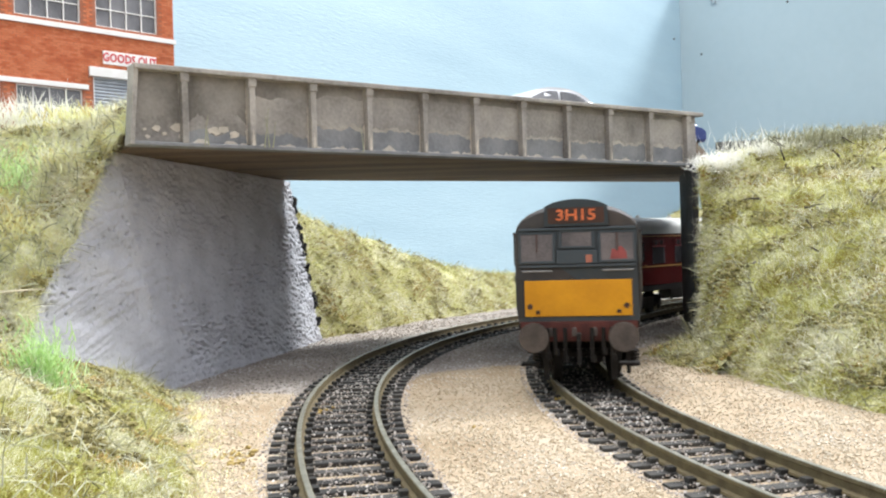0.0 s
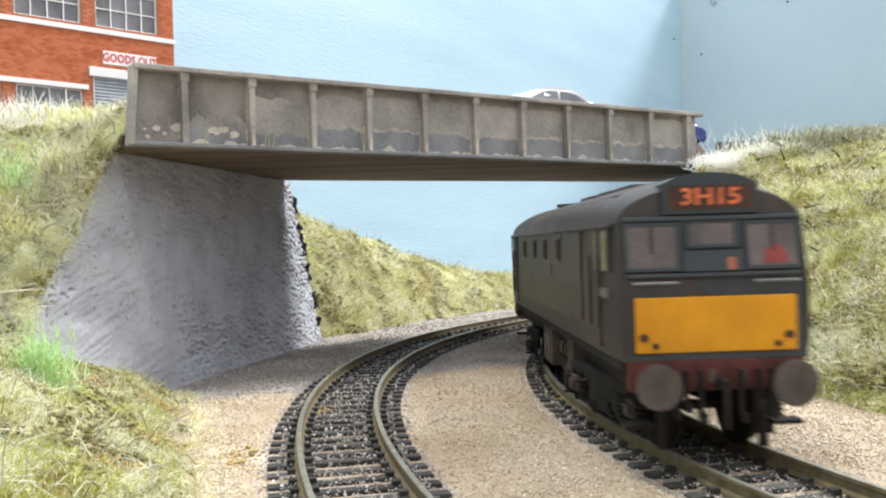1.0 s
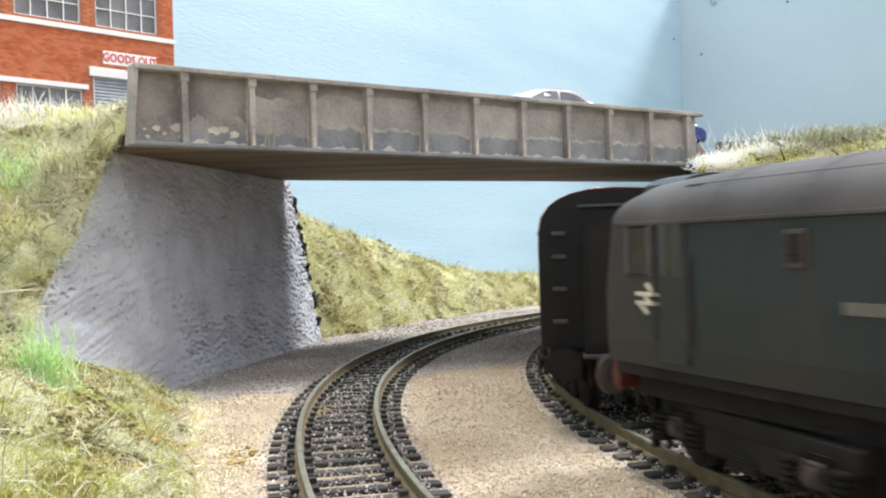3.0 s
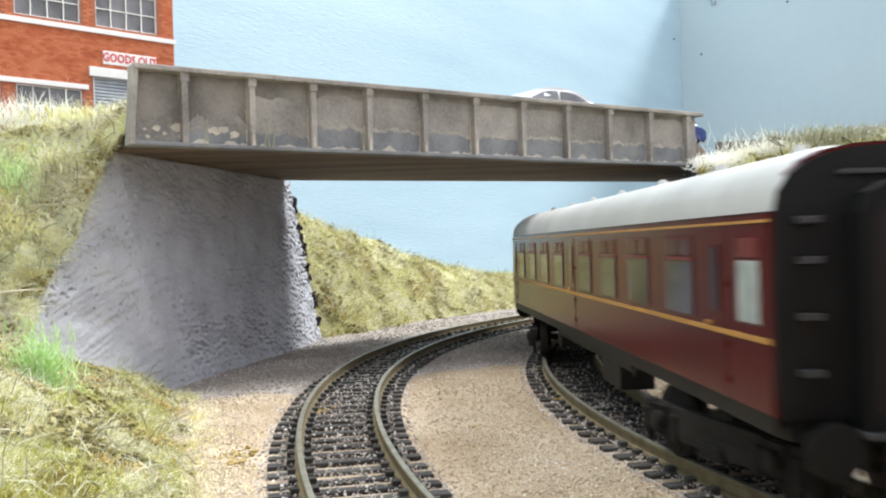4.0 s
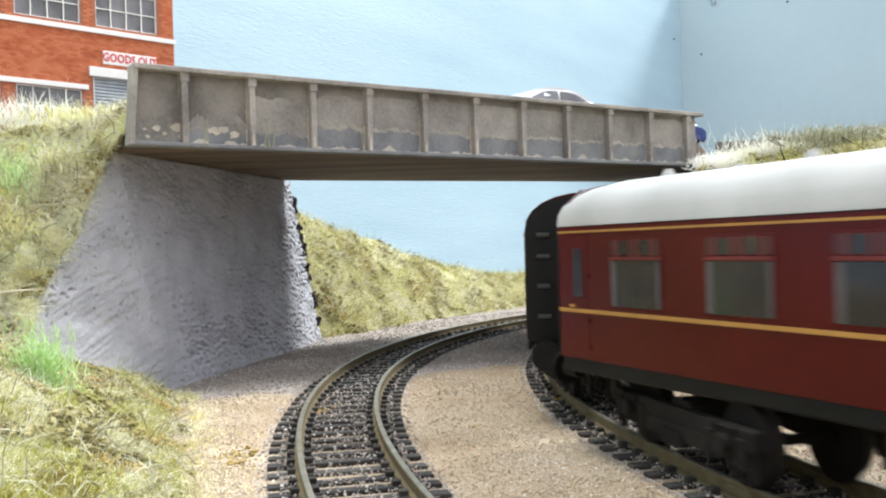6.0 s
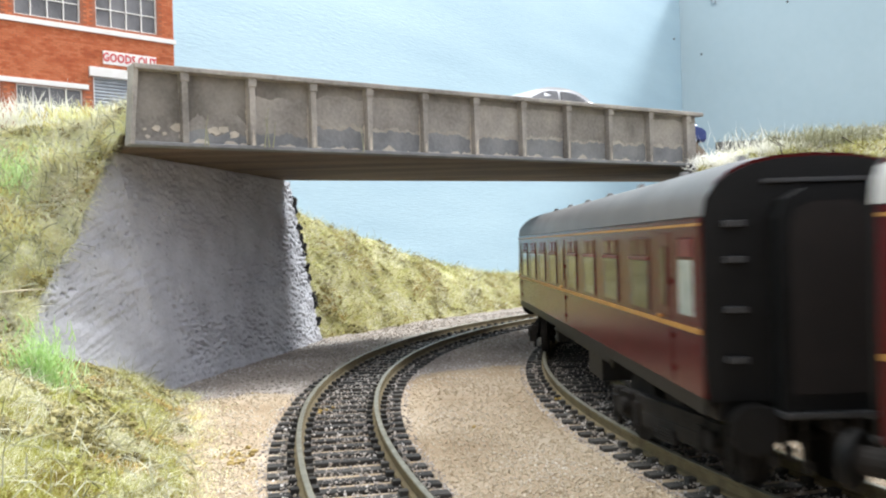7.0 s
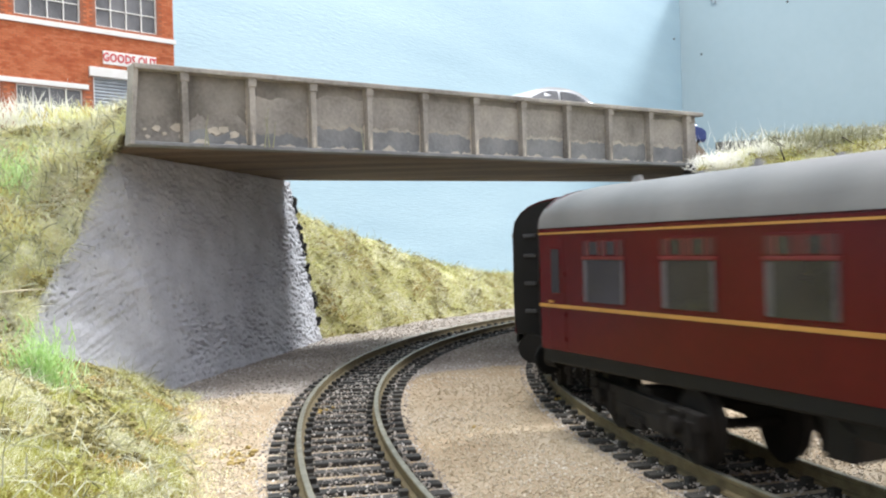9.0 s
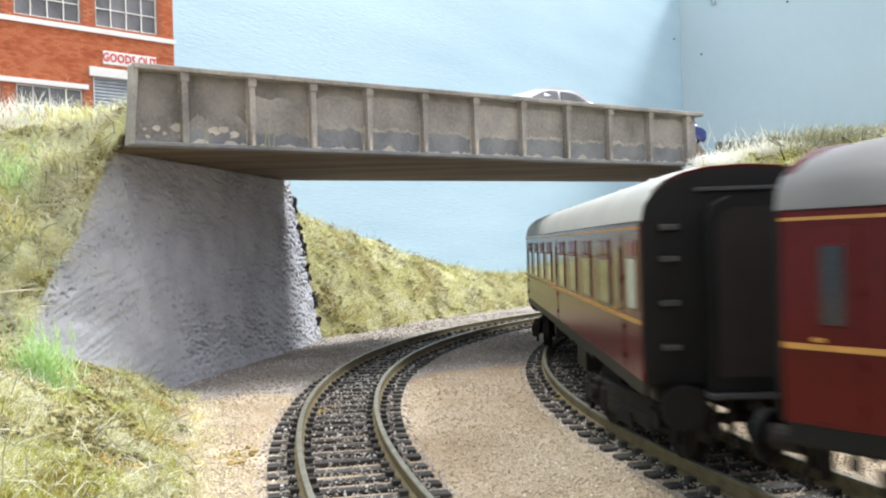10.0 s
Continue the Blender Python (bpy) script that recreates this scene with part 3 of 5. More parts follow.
def bank(label, grid, counts, seed, length=(4.5, 9.0), grass=None, width=0.15, stalks=5, scrim=None):
    """grid: rows x cols x 3 array of the surface. Builds the scrim, fibres and flock."""
    grid = np.asarray(grid, float)
    R, C = grid.shape[:2]
    V = []
    for x, y, z in grid.reshape(-1, 3):
        lump = 2.6 * noise.noise((x * 0.11, y * 0.11, z * 0.11)) + 1.5 * noise.noise((x * 0.26, y * 0.26, 5 + z * 0.26))
        V.append((x + 0.3 * lump, y - 0.7 * lump, z + 0.5 * lump + 1.8 * noise.noise((x * 0.07, y * 0.07, 9 + z * 0.07))))
    g = np.array(V).reshape(R, C, 3)
    F = [(j * C + i, j * C + i + 1, (j + 1) * C + i + 1, (j + 1) * C + i) for j in range(R - 1) for i in range(C - 1)]
    root = obj_from("grass_bank", V, F, scrim or M_soil, smooth=True)
    tagged(root, label, "grass bank", kind="stuff")
    r = np.random.default_rng(seed)
    a, b = g[:-1, 1:] - g[:-1, :-1], g[1:, :-1] - g[:-1, :-1]
    nrm = np.cross(a, b)
    area = np.linalg.norm(nrm, axis=2)
    nrm = nrm / (area[..., None] + 1e-9)
    nrm[nrm[..., 2] < 0] *= -1
    dist = np.hypot(g[:-1, :-1, 0], g[:-1, :-1, 1])
    p = (area / np.maximum(dist, 120) ** 1.2).ravel()
    p /= p.sum()

    def sample(n):
        idx = r.choice(len(p), n, p=p)
        j, i = np.unravel_index(idx, area.shape)
        u, v = r.random((n, 1)), r.random((n, 1))
        return g[j, i] + a[j, i] * u + b[j, i] * v, nrm[j, i]

    def patchy(pts, f, off):
        return np.array([noise.noise((q[0] * f + off, q[1] * f, q[2] * f)) for q in pts])
    n1, n2, n3 = counts
    P, N = sample(n1)
    ln = r.uniform(*length, n1) * (0.8 + 0.35 * patchy(P, 0.05, 3))
    fibres("grass_fibres", P, N, ln, width, grass or M_grass, 1.1, seed + 1, root, "short static grass in green and straw yellow")
    P, N = sample(n2 * 3)
    keep = np.argsort(-patchy(P, 0.075, 20) - 0.8 * r.random(len(P)))[:n2]
    fibres("straw_fibres", P[keep], N[keep], r.uniform(length[0], length[1] * 1.35, len(keep)), width * 0.95, M_straw, 1.4, seed + 2, root, "long pale straw grass")
    P, N = sample(n3 * 4)
    keep = np.argsort(-patchy(P, 0.09, 50) - 0.35 * r.random(len(P)))[:n3]
    half = len(keep) * 2 // 3
    clumps("flock", P[keep[:half]] + N[keep[:half]] * 1.5, r.uniform(0.3, 1.05, half), M_flock, seed + 3, root, "dark olive flock tufts", 0.8)
    P, N = sample(n3 * 3)
    keep = np.argsort(-patchy(P, 0.045, 90) - 0.3 * r.random(len(P)))[:n3 // 2]
    clumps("ochre_flock", P[keep] + N[keep] * 0.8, r.uniform(0.25, 0.8, len(keep)), M_ochre, seed + 4, root, "ochre brown flock", 0.8)
    # crinkled pale stalks lying in the grass
    P, N = sample(n2 // stalks)
    fibres("curled_stalks", P + N * 1.5, N * 0.3, r.uniform(4, 9, len(P)), width * 2.0, M_stalk, 1.5, seed + 5, root, "grey green curled stalks")
    return root


def lerp_line(points, u):
    pts = np.asarray(points, float)
    return np.array([np.interp(u, np.linspace(0, 1, len(pts)), pts[:, c]) for c in range(pts.shape[1])])


def ruled(foot, crest, rows, cols, bulge=0.0, extra=None):
    g = np.zeros((rows, cols, 3))
    for i, u in enumerate(np.linspace(0, 1, cols)):
        f, c = lerp_line(foot, u), lerp_line(crest, u)
        for j, w in enumerate(np.linspace(0, 1, rows)):
            p = f * (1 - w) + c * w
            p[2] += bulge * math.sin(math.pi * w)
            g[j, i] = p
    return g


def plateau(name, outline, z0, z1, mt, lab):
    bm = prism(outline, z0, z1, "z")
    tagged(part(name, bm, mt), lab, "ground", kind="structure")


G0 = GROUND - 1.0
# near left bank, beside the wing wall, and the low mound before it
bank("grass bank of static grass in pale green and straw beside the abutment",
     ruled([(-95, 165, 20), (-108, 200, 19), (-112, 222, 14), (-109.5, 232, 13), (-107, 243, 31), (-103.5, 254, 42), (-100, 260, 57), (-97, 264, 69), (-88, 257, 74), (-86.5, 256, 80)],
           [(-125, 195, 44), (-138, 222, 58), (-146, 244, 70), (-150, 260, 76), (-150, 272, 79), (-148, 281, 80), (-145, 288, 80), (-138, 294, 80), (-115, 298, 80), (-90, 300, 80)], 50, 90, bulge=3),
     (80000, 36000, 1800), 21, (2.0, 5.2), M_grass_pale, 0.16, 14, M_gauze_lightened)
bank("low mound of straw coloured static grass in front of the abutment",
     ruled([(-36, 60, G0), (-41, 120, G0), (-44, 160, G0), (-54, 190, G0), (-63, 225, G0), (-72, 254, G0), (-83, 271, G0)],
           [(-90, 60, 12), (-95, 120, 18), (-103, 160, 22), (-113, 192, 22), (-116, 212, 18), (-111, 229, 14), (-92, 262, 1)], 40, 70, bulge=2),
     (120000, 26000, 4200), 31, (1.5, 3.8), None, 0.11, 12)
# ragged edge of the mound on the ballast
rr = np.random.default_rng(14)
ed = np.array([lerp_line([(-41, 120, GROUND), (-44, 160, GROUND), (-54, 190, GROUND), (-63, 225, GROUND), (-72, 254, GROUND), (-83, 271, GROUND)], u) for u in rr.random(9000)])
ed[:, 0] += np.abs(rr.normal(size=9000)) * 5.0 * (0.4 + np.array([max(0.0, noise.noise((0.1 * q[1], 3, 1)) + 0.4) for q in ed])) - 1.5
ed[:, 2] += 1.0
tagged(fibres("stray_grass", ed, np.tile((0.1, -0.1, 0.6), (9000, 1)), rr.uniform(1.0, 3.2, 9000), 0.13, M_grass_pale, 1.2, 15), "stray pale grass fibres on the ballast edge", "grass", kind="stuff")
# behind the bridge on the left, falling to the right along the outer track
bank("grass slope behind the abutment, falling beside the outer track",
     ruled([(-66, 405, 0), (-60, 430, G0), (-45, 452, G0), (-20, 497, G0), (8, 545, G0), (52, 607, G0), (110, 680, G0)],
           [(-95, 412, 78), (-85, 442, 66), (-72, 478, 56), (-50, 535, 46), (-22, 585, 33), (22, 650, 19), (90, 730, 12)], 26, 80, bulge=5),
     (24000, 6000, 2600), 41, (4.0, 7.5))
# right bank, in front of the right abutment
bank("tall grass bank of static grass with bare twigs beside the inner track",
     ruled([(98.8, 344, G0), (91, 320, G0), (86, 290, G0), (87, 260, G0), (94, 232, G0), (104, 203, G0), (112, 170, G0)],
           [(100.6, 350, 67), (109, 362, 69.5), (122, 370, 72.5), (144, 370, 75.5), (168, 366, 77.5), (192, 352, 77.5), (205, 330, 77.5)], 56, 90, bulge=6),
     (110000, 24000, 7000), 61, (2.2, 6.0), M_grass_lush, 0.17, 9, M_gauze)
# long bleached stems along the crest
cr = np.array([lerp_line([(105, 356, 68.5), (122, 369, 73), (144, 369, 76), (168, 365, 78), (192, 351, 78.5)], u) for u in np.random.default_rng(8).random(6000) ** 1.4 * 0.95])
cr += np.random.default_rng(9).normal(size=cr.shape) * (3.0, 4.0, 1.2) - (0, 0, 1.8)
tagged(fibres("bleached_grass", cr, np.tile((0.0, -0.3, 0.8), (len(cr), 1)), np.random.default_rng(10).uniform(1.5, 6.0, len(cr)), 0.26, M_bleached, 1.2, 77), "long bleached white grass stems along the bank top", "grass", kind="stuff")
bank("low grass fringe at the foot of the bank beside the inner track",
     ruled([(72, 330, G0), (72, 300, G0), (78, 270, G0)], [(103, 342, 2), (97, 316, 3), (92, 280, 3)], 14, 24, bulge=2), (4500, 1200, 700), 91, (2.5, 5))
bank("grass mound seen far behind the train",
     ruled([(160, 735, G0), (200, 735, G0), (280, 735, G0)], [(182, 800, 50), (215, 810, 66), (290, 810, 60)], 14, 24, bulge=8), (3500, 600, 500), 81, (5, 9))
# raised ground behind the banks
plateau("terrace_west", [(-92, 303), (-94, 310), (-84, 345), (-74, 405), (-92, 425), (-110, 470), (-130, 600), (-285, 440), (-330, 380), (-330, 303)], G0, 79.5, M_road, "raised road and yard behind the bridge")
plateau("terrace_east", [(116, 381), (168, 368), (330, 300), (420, 380), (330, 520), (200, 520), (150, 470), (136, 440)], G0, 79.0, M_road, "raised road behind the grass bank")


# ---- factory ----
F_CORNER = Vector((-125.2, 430.0, 0))
F_DIR = Vector((-0.710, -0.704, 0)).normalized()      # along the front, away from the corner
F_IN = Vector((-0.704, 0.710, 0)).normalized()         # into the building
F_MAT = Matrix(((F_DIR.x, F_IN.x, 0, F_CORNER.x), (F_DIR.y, F_IN.y, 0, F_CORNER.y), (0, 0, 1, 0), (0, 0, 0, 1)))


def cells(u0, u1, z0, z1, holes):
    """Rectangles that fill a wall around its openings."""
    us = sorted({u0, u1, *[h[0] for h in holes], *[h[1] for h in holes]})
    out = []
    for a, b in zip(us, us[1:]):
        z = z0
        for h in sorted((h for h in holes if h[0] <= a and h[1] >= b), key=lambda q: q[2]):
            if h[2] > z:
                out.append((a, b, z, h[2]))
            z = h[3]
        if z < z1:
            out.append((a, b, z, z1))
    return out


def fpart(name, bm, mt, parent, label=""):
    bmesh.ops.transform(bm, matrix=F_MAT, verts=bm.verts)
    bmesh.ops.recalc_face_normals(bm, faces=bm.faces)
    return part(name, bm, mt, parent, label)


def lettering(name, text, size, m, mt, parent, extrude=0.08):
    cu = bpy.data.curves.new(name, "FONT")
    cu.body, cu.size, cu.extrude = text, size * MM, extrude * MM
    cu.align_x, cu.align_y = "CENTER", "CENTER"
    cu.resolution_u, cu.offset = 2, size * 0.022 * MM
    tmp = bpy.data.objects.new(name, cu)
    me = bpy.data.meshes.new_from_object(tmp)
    bpy.data.objects.remove(tmp)
    me.materials.clear()
    me.materials.append(mt)
    ob = new(name, me)
    ob.parent = parent
    ob.matrix_basis = m
    return ob


def build_factory():
    fa = tagged(new("factory_building"), "red brick factory with white window frames and grey roller shutter", "building")
    Z0, Z1, LEN = 79.6, 205.0, 150.0
    # openings: along the front, up the front
    win = [(8.2, 37.5, 141.4, 166.0), (44.5, 72.5, 141.4, 166.0), (79.0, 106.0, 141.4, 166.0), (44.5, 72.5, 86.0, 112.0), (79.0, 106.0, 86.0, 112.0)]
    door = (13.0, 39.5, Z0, 118.7)
    holes = win + [door]
    bm = bmesh.new()
    for a, b, z0, z1 in cells(0, LEN, Z0, Z1, holes):
        box(bm, a, b, 0, 3, z0, z1)
    fpart("front_wall", bm, M_mortar, fa)
    fpart("side_wall", boxed(0.02, 3, 3.02, 90, Z0, Z1), M_mortar, fa)
    fpart("back_wall", boxed(3.02, LEN, 87, 90, Z0, Z1), M_mortar, fa)
    fpart("far_wall", boxed(LEN - 3, LEN, 3.02, 87, Z0, Z1), M_mortar, fa)
    fpart("roof", boxed(-1.0, LEN + 1, -1, 91, Z1 + 0.02, Z1 + 2.5, bevel=0.3), M_white, fa)
    fpart("floor_slab", boxed(3.02, LEN - 3.02, 3.02, 86.9, 126, 128), M_inside, fa)
    # bricks, raised over the joints
    r = random.Random(9)
    V, F = [], []
    z, row = Z0 + 20, 0
    fm = np.array(F_MAT)
    while z < 185:
        u = -0.02 - (row % 2) * 1.5
        while u < 100:
            a, b = max(u, -0.12), u + 2.75
            if b > a + 0.4 and not any(h[0] - 0.2 < b and h[1] + 0.2 > a and h[2] - 0.1 < z + 0.85 and h[3] + 0.1 > z for h in holes):
                d = -0.13 - r.random() * 0.06
                k = len(V)
                for x, y, zz in ((a, 0.02, z), (b, 0.02, z), (b, 0.02, z + 0.82), (a, 0.02, z + 0.82), (a, d, z), (b, d, z), (b, d, z + 0.82), (a, d, z + 0.82)):
                    V.append(tuple((fm @ (x, y, zz, 1))[:3]))
                F += [(k + 4, k + 5, k + 6, k + 7), (k, k + 1, k + 5, k + 4), (k + 3, k + 7, k + 6, k + 2), (k, k + 4, k + 7, k + 3), (k + 1, k + 2, k + 6, k + 5)]
            u += 3.0
        z += 1.0
        row += 1
    tagged(obj_from("bricks", V, F, M_brick, fa), "orange red bricks in stretcher bond", kind="stuff")
    for z0, z1 in ((137.9, 140.1), (112.2, 114.4)):
        fpart("band", boxed(-0.9, LEN, -0.9, 0.1, z0, z1, bevel=0.15) if z0 > 120 else boxed(41.9, LEN, -0.9, 0.1, z0, z1, bevel=0.15), M_white, fa, "white painted string course")
    for a, b, z0, z1 in win:
        w = new("window")
        w.parent = fa
        fpart("pane", boxed(a, b, 1.6, 1.8, z0, z1), M_glass_dark, w, "dark window glass")
        bm = bmesh.new()
        t = 0.45
        box(bm, a, b, 0.5, 1.5, z0, z0 + t)
        box(bm, a, b, 0.5, 1.5, z1 - t, z1)
        box(bm, a, a + t, 0.5, 1.5, z0 + t, z1 - t)
        box(bm, b - t, b, 0.5, 1.5, z0 + t, z1 - t)
        fpart("window_frame", bm, M_white, w)
        for i in range(1, 4):
            u = a + (b - a) * i / 4
            fpart("glazing_bar", boxed(u - 0.22, u + 0.22, 0.7, 1.45, z0 + t, z1 - t), M_white, w)
        for i in range(1, 3):
            zz = z0 + (z1 - z0) * i / 3
            fpart("glazing_bar", boxed(a + t, b - t, 0.75, 1.4, zz - 0.22, zz + 0.22), M_white, w)
    fpart("door_lintel", boxed(11.0, 41.6, -1.6, 1.0, 118.5, 122.7, bevel=0.2), M_white, fa, "thick white door lintel")
    sh = new("roller_shutter")
    sh.parent = fa
    tagged(sh, "grey slatted roller shutter")
    z = Z0 + 0.3
    while z < 117.5:
        fpart("slat", prism([(0.6, z), (0.35, z + 0.5), (0.6, z + 1.3), (1.2, z + 1.3), (1.2, z)], door[0] + 0.5, door[1] - 0.5, "x"), M_shutter, sh)
        z += 1.5
    for u in (door[0], door[1] - 0.5):
        fpart("guide", boxed(u, u + 0.5, 0.1, 1.3, Z0, 118.4), M_white, sh)
    sign = new("sign")
    sign.parent = fa
    tagged(sign, "white sign board with red capital letters")
    u0, u1 = 9.5, 35.0
    fpart("sign_board", boxed(u0, u1, -0.75, -0.2, 124.6, 130.6, bevel=0.1), M_white, sign)
    m = F_MAT @ Matrix.Translation(((u0 + u1) / 2, -0.80, 127.55))
    loc = m.translation * MM
    rot = Matrix((( -F_DIR.x, 0, -F_IN.x), (-F_DIR.y, 0, -F_IN.y), (0, 1, 0))).to_4x4()
    lettering("lettering", "GOODS OUT", 5.4, Matrix.Translation(loc) @ rot @ Matrix.Diagonal((0.80, 1.0, 1, 1)), M_sign_red, sign)
    return fa


build_factory()


# ---- cars ----
def car(label, place, turn, paint, size=(54, 22, 17.2)):
    """A model saloon: x forward."""
    L, W, H = size
    c = tagged(new("model_car"), label, "car")
    h = L / 2
    side = [(-h, 3), (-h, 8), (-h + 2, 9.6), (-h + 9, 10.2), (h - 16, 10.0), (h - 4, 8.6), (h, 7), (h, 3)]
    bm = prism(side, -W / 2, W / 2, "y")
    bmesh.ops.bevel(bm, geom=list(bm.edges), offset=0.8, segments=2, affect="EDGES")
    part("body", bm, paint, c)
    x0, x1 = -h + 5, h - 14

    def top(x):
        t = (2 * (x - x0) / (x1 - x0) - 1) + 0.06
        return 9.8 + (H - 9.8) * max(0.0, 1 - abs(t) ** 2.6)
    roof = [(x0 + (x1 - x0) * i / 18, top(x0 + (x1 - x0) * i / 18)) for i in range(19)]
    bm = prism(roof, -W / 2 + 1.5, W / 2 - 1.5, "y")
    for v in bm.verts:
        if v.co.z > 12:
            v.co.y *= 0.84
    part("cabin", bm, paint, c)
    for s in (-1, 1):
        mid = (x0 + x1) / 2 - 1
        for a, b in ((x0 + 4.5, mid - 0.7), (mid + 0.7, x1 - 4.5)):
            xs = [a + (b - a) * i / 7 for i in range(8)]
            pts = [(x, max(10.6, top(x) - 1.5)) for x in xs] + [(b, 10.3), (a, 10.3)]
            bm = prism(pts, W / 2 - 1.75, W / 2 - 1.3, "y")
            for v in bm.verts:
                if v.co.z > 12:
                    v.co.y *= 0.855
                v.co.y *= s
            bmesh.ops.recalc_face_normals(bm, faces=bm.faces)
            part("side_window", bm, M_glass_dark, c, "dark glass")
        part("mirror", boxed(h - 20, h - 18, s * (W / 2 - 0.5) - 0.9, s * (W / 2 - 0.5) + 0.9, 10, 12, bevel=0.3), paint, c)
        for x in (-h + 10, h - 10.5):
            w = part("wheel", cyl(bmesh.new(), x, s * (W / 2 - 1.4), 4.1, 4.1, 2.6, "y", 20), M_black, c)
            part("hub_cap", cyl(bmesh.new(), x, s * (W / 2 - 0.15), 4.1, 2.4, 0.3, "y", 16), M_shutter, w)
    c.matrix_basis = Matrix.Translation((place[0] * MM, place[1] * MM, place[2] * MM)) @ Matrix.Rotation(turn, 4, "Z")
    return c


M_silver = plain("car_silver", (0.62, 0.63, 0.65), 0.28, 0.4, 0.06)
M_navy = plain("car_blue", (0.03, 0.05, 0.20), 0.3, 0.1, 0.1)
M_dark_car = plain("car_black", (0.03, 0.032, 0.035), 0.35)
B_TURN = math.atan2(B_DIR.y, B_DIR.x)
cc = BL + B_DIR * (rib_at(972) + 13) + B_OUT * 24
car("silver model saloon car on the bridge roadway", (cc.x, cc.y, 82.6), B_TURN + math.pi, M_silver, (62, 24, 17.4))
car("dark blue model car on the road beyond the bridge", (99.5, 430.1, 82.1), B_TURN + math.pi, M_navy, (56, 23, 16.5))
car("black model car on the road above the grass bank", (248, 505, 79.0), B_TURN + 0.2, M_dark_car, (56, 23, 19.0))


# ---- small things ----
def board_screw(u, z, board, r=3.0):
    """A screw head on a back board: u millimetres from the corner."""
    d, n = ((-0.6, -0.8), (0.8, -0.6)) if board == "wall_west" else ((0.8, -0.6), (-0.6, -0.8))
    bm = cyl(bmesh.new(), 0, 0, 0, r, 1.2, "z", 14, r * 0.7)
    box(bm, -r * 0.55, r * 0.55, -0.25, 0.25, 0.5, 0.75)
    p = Vector((CORNER[0] + d[0] * u, CORNER[1] + d[1] * u, z))
    N = Vector((n[0], n[1], 0))
    q = N.to_track_quat("Z", "Y").to_matrix().to_4x4()
    bmesh.ops.transform(bm, matrix=Matrix.Translation(p + N * 0.5) @ q, verts=bm.verts)
    tagged(part("screw", bm, M_frame_grey), "small dark screw head in the painted board", "screw", "screws in the boards")


def twig(place, direction, length, thick, lab="dry brown twig lying on the grass bank", mt=None):
    bm = bmesh.new()
    p, d = Vector(place), Vector(direction).normalized()
    segs = 4
    pts = [p + d * length * i / segs + Vector((rng.uniform(-.5, .5), rng.uniform(-.5, .5), rng.uniform(-.4, .4))) * thick * 1.5 for i in range(segs + 1)]
    rings = []
    for i, q in enumerate(pts):
        rr = thick * (1 - 0.7 * i / segs)
        a, b = d.orthogonal().normalized(), d.cross(d.orthogonal()).normalized()
        rings.append([bm.verts.new(q + (a * math.cos(k * 1.2566) + b * math.sin(k * 1.2566)) * rr) for k in range(5)])
    for r0, r1 in zip(rings, rings[1:]):
        for k in range(5):
            bm.faces.new((r0[k], r0[(k + 1) % 5], r1[(k + 1) % 5], r1[k]))
    bm.faces.new(rings[0][::-1])
    bm.faces.new(rings[-1])
    tagged(part("twig", bm, mt or M_brown), lab, "twig", "twigs on the bank")


for u, z, b, r in ((25, 322, "wall_west", 1.7), (660, 330, "wall_west", 1.7), (30, 300, "wall_north", 1.7), (150, 352, "wall_north", 1.7)):
    board_screw(u, z, b, r)
# hook for a wire, at the top of the shaded board
hk = bmesh.new()
for i in range(9):
    a0, a1 = i * 0.6, (i + 1) * 0.6
    cyl(hk, CORNER[0] + 40 + 6 * math.cos(a0), CORNER[1] - 34, 376 + 6 * math.sin(a0), 1.2, 4, "z", 8)
tagged(part("hook", hk, M_shutter), "small bent wire hook fixed to the board", "hook")
for k in range(26):
    w, u = rng.uniform(0.1, 0.9), rng.uniform(0.2, 0.9)
    f = lerp_line([(88, 290, 0), (88, 260, 0), (94, 232, 0), (102, 200, 0)], u)
    c = lerp_line([(122, 374, 79), (140, 370, 81), (168, 366, 82), (205, 352, 82)], u)
    p = f * (1 - w) + c * w
    p[2] += 9 * math.sin(math.pi * w) + 2.5
    p[1] -= 2.5
    twig(p, (rng.uniform(-1, 1), rng.uniform(-0.4, 0.2), rng.uniform(-0.5, 0.6)), rng.uniform(3, 8), rng.uniform(0.2, 0.45))


def tuft(place, n, spread, lengths, mt, lab, seed):
    r = np.random.default_rng(seed)
    P = np.array(place) + r.normal(size=(n, 3)) * spread
    tagged(fibres("grass_tuft", P, np.tile((0.1, -0.2, 1.0), (n, 1)), r.uniform(*lengths, n), 0.28, mt, 0.45, seed), lab, "grass tuft")


# bright green tuft on the near mound, wisps by the yard, dry weed beside the dark abutment
tuft((-88, 195, 11), 1500, (3.4, 2.4, 4.6), (2, 5.5), M_bright, "bright lime green grass tuft on the mound", 301)
tuft((-128, 278, 80), 320, (11, 3, 0.6), (5, 13), M_bleached, "tall wispy bleached grass stems on the bank top", 302)
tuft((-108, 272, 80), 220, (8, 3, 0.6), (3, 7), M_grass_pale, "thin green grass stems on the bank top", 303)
tuft((165, 361, 76.5), 2200, (17, 3.5, 1.3), (2, 6.5), M_stalk, "dry grey green stalks on the bank top", 304)
tuft((134, 366, 74.5), 130, (13, 3, 0.8), (5, 12), M_bleached, "long white stems standing on the bank top", 305)
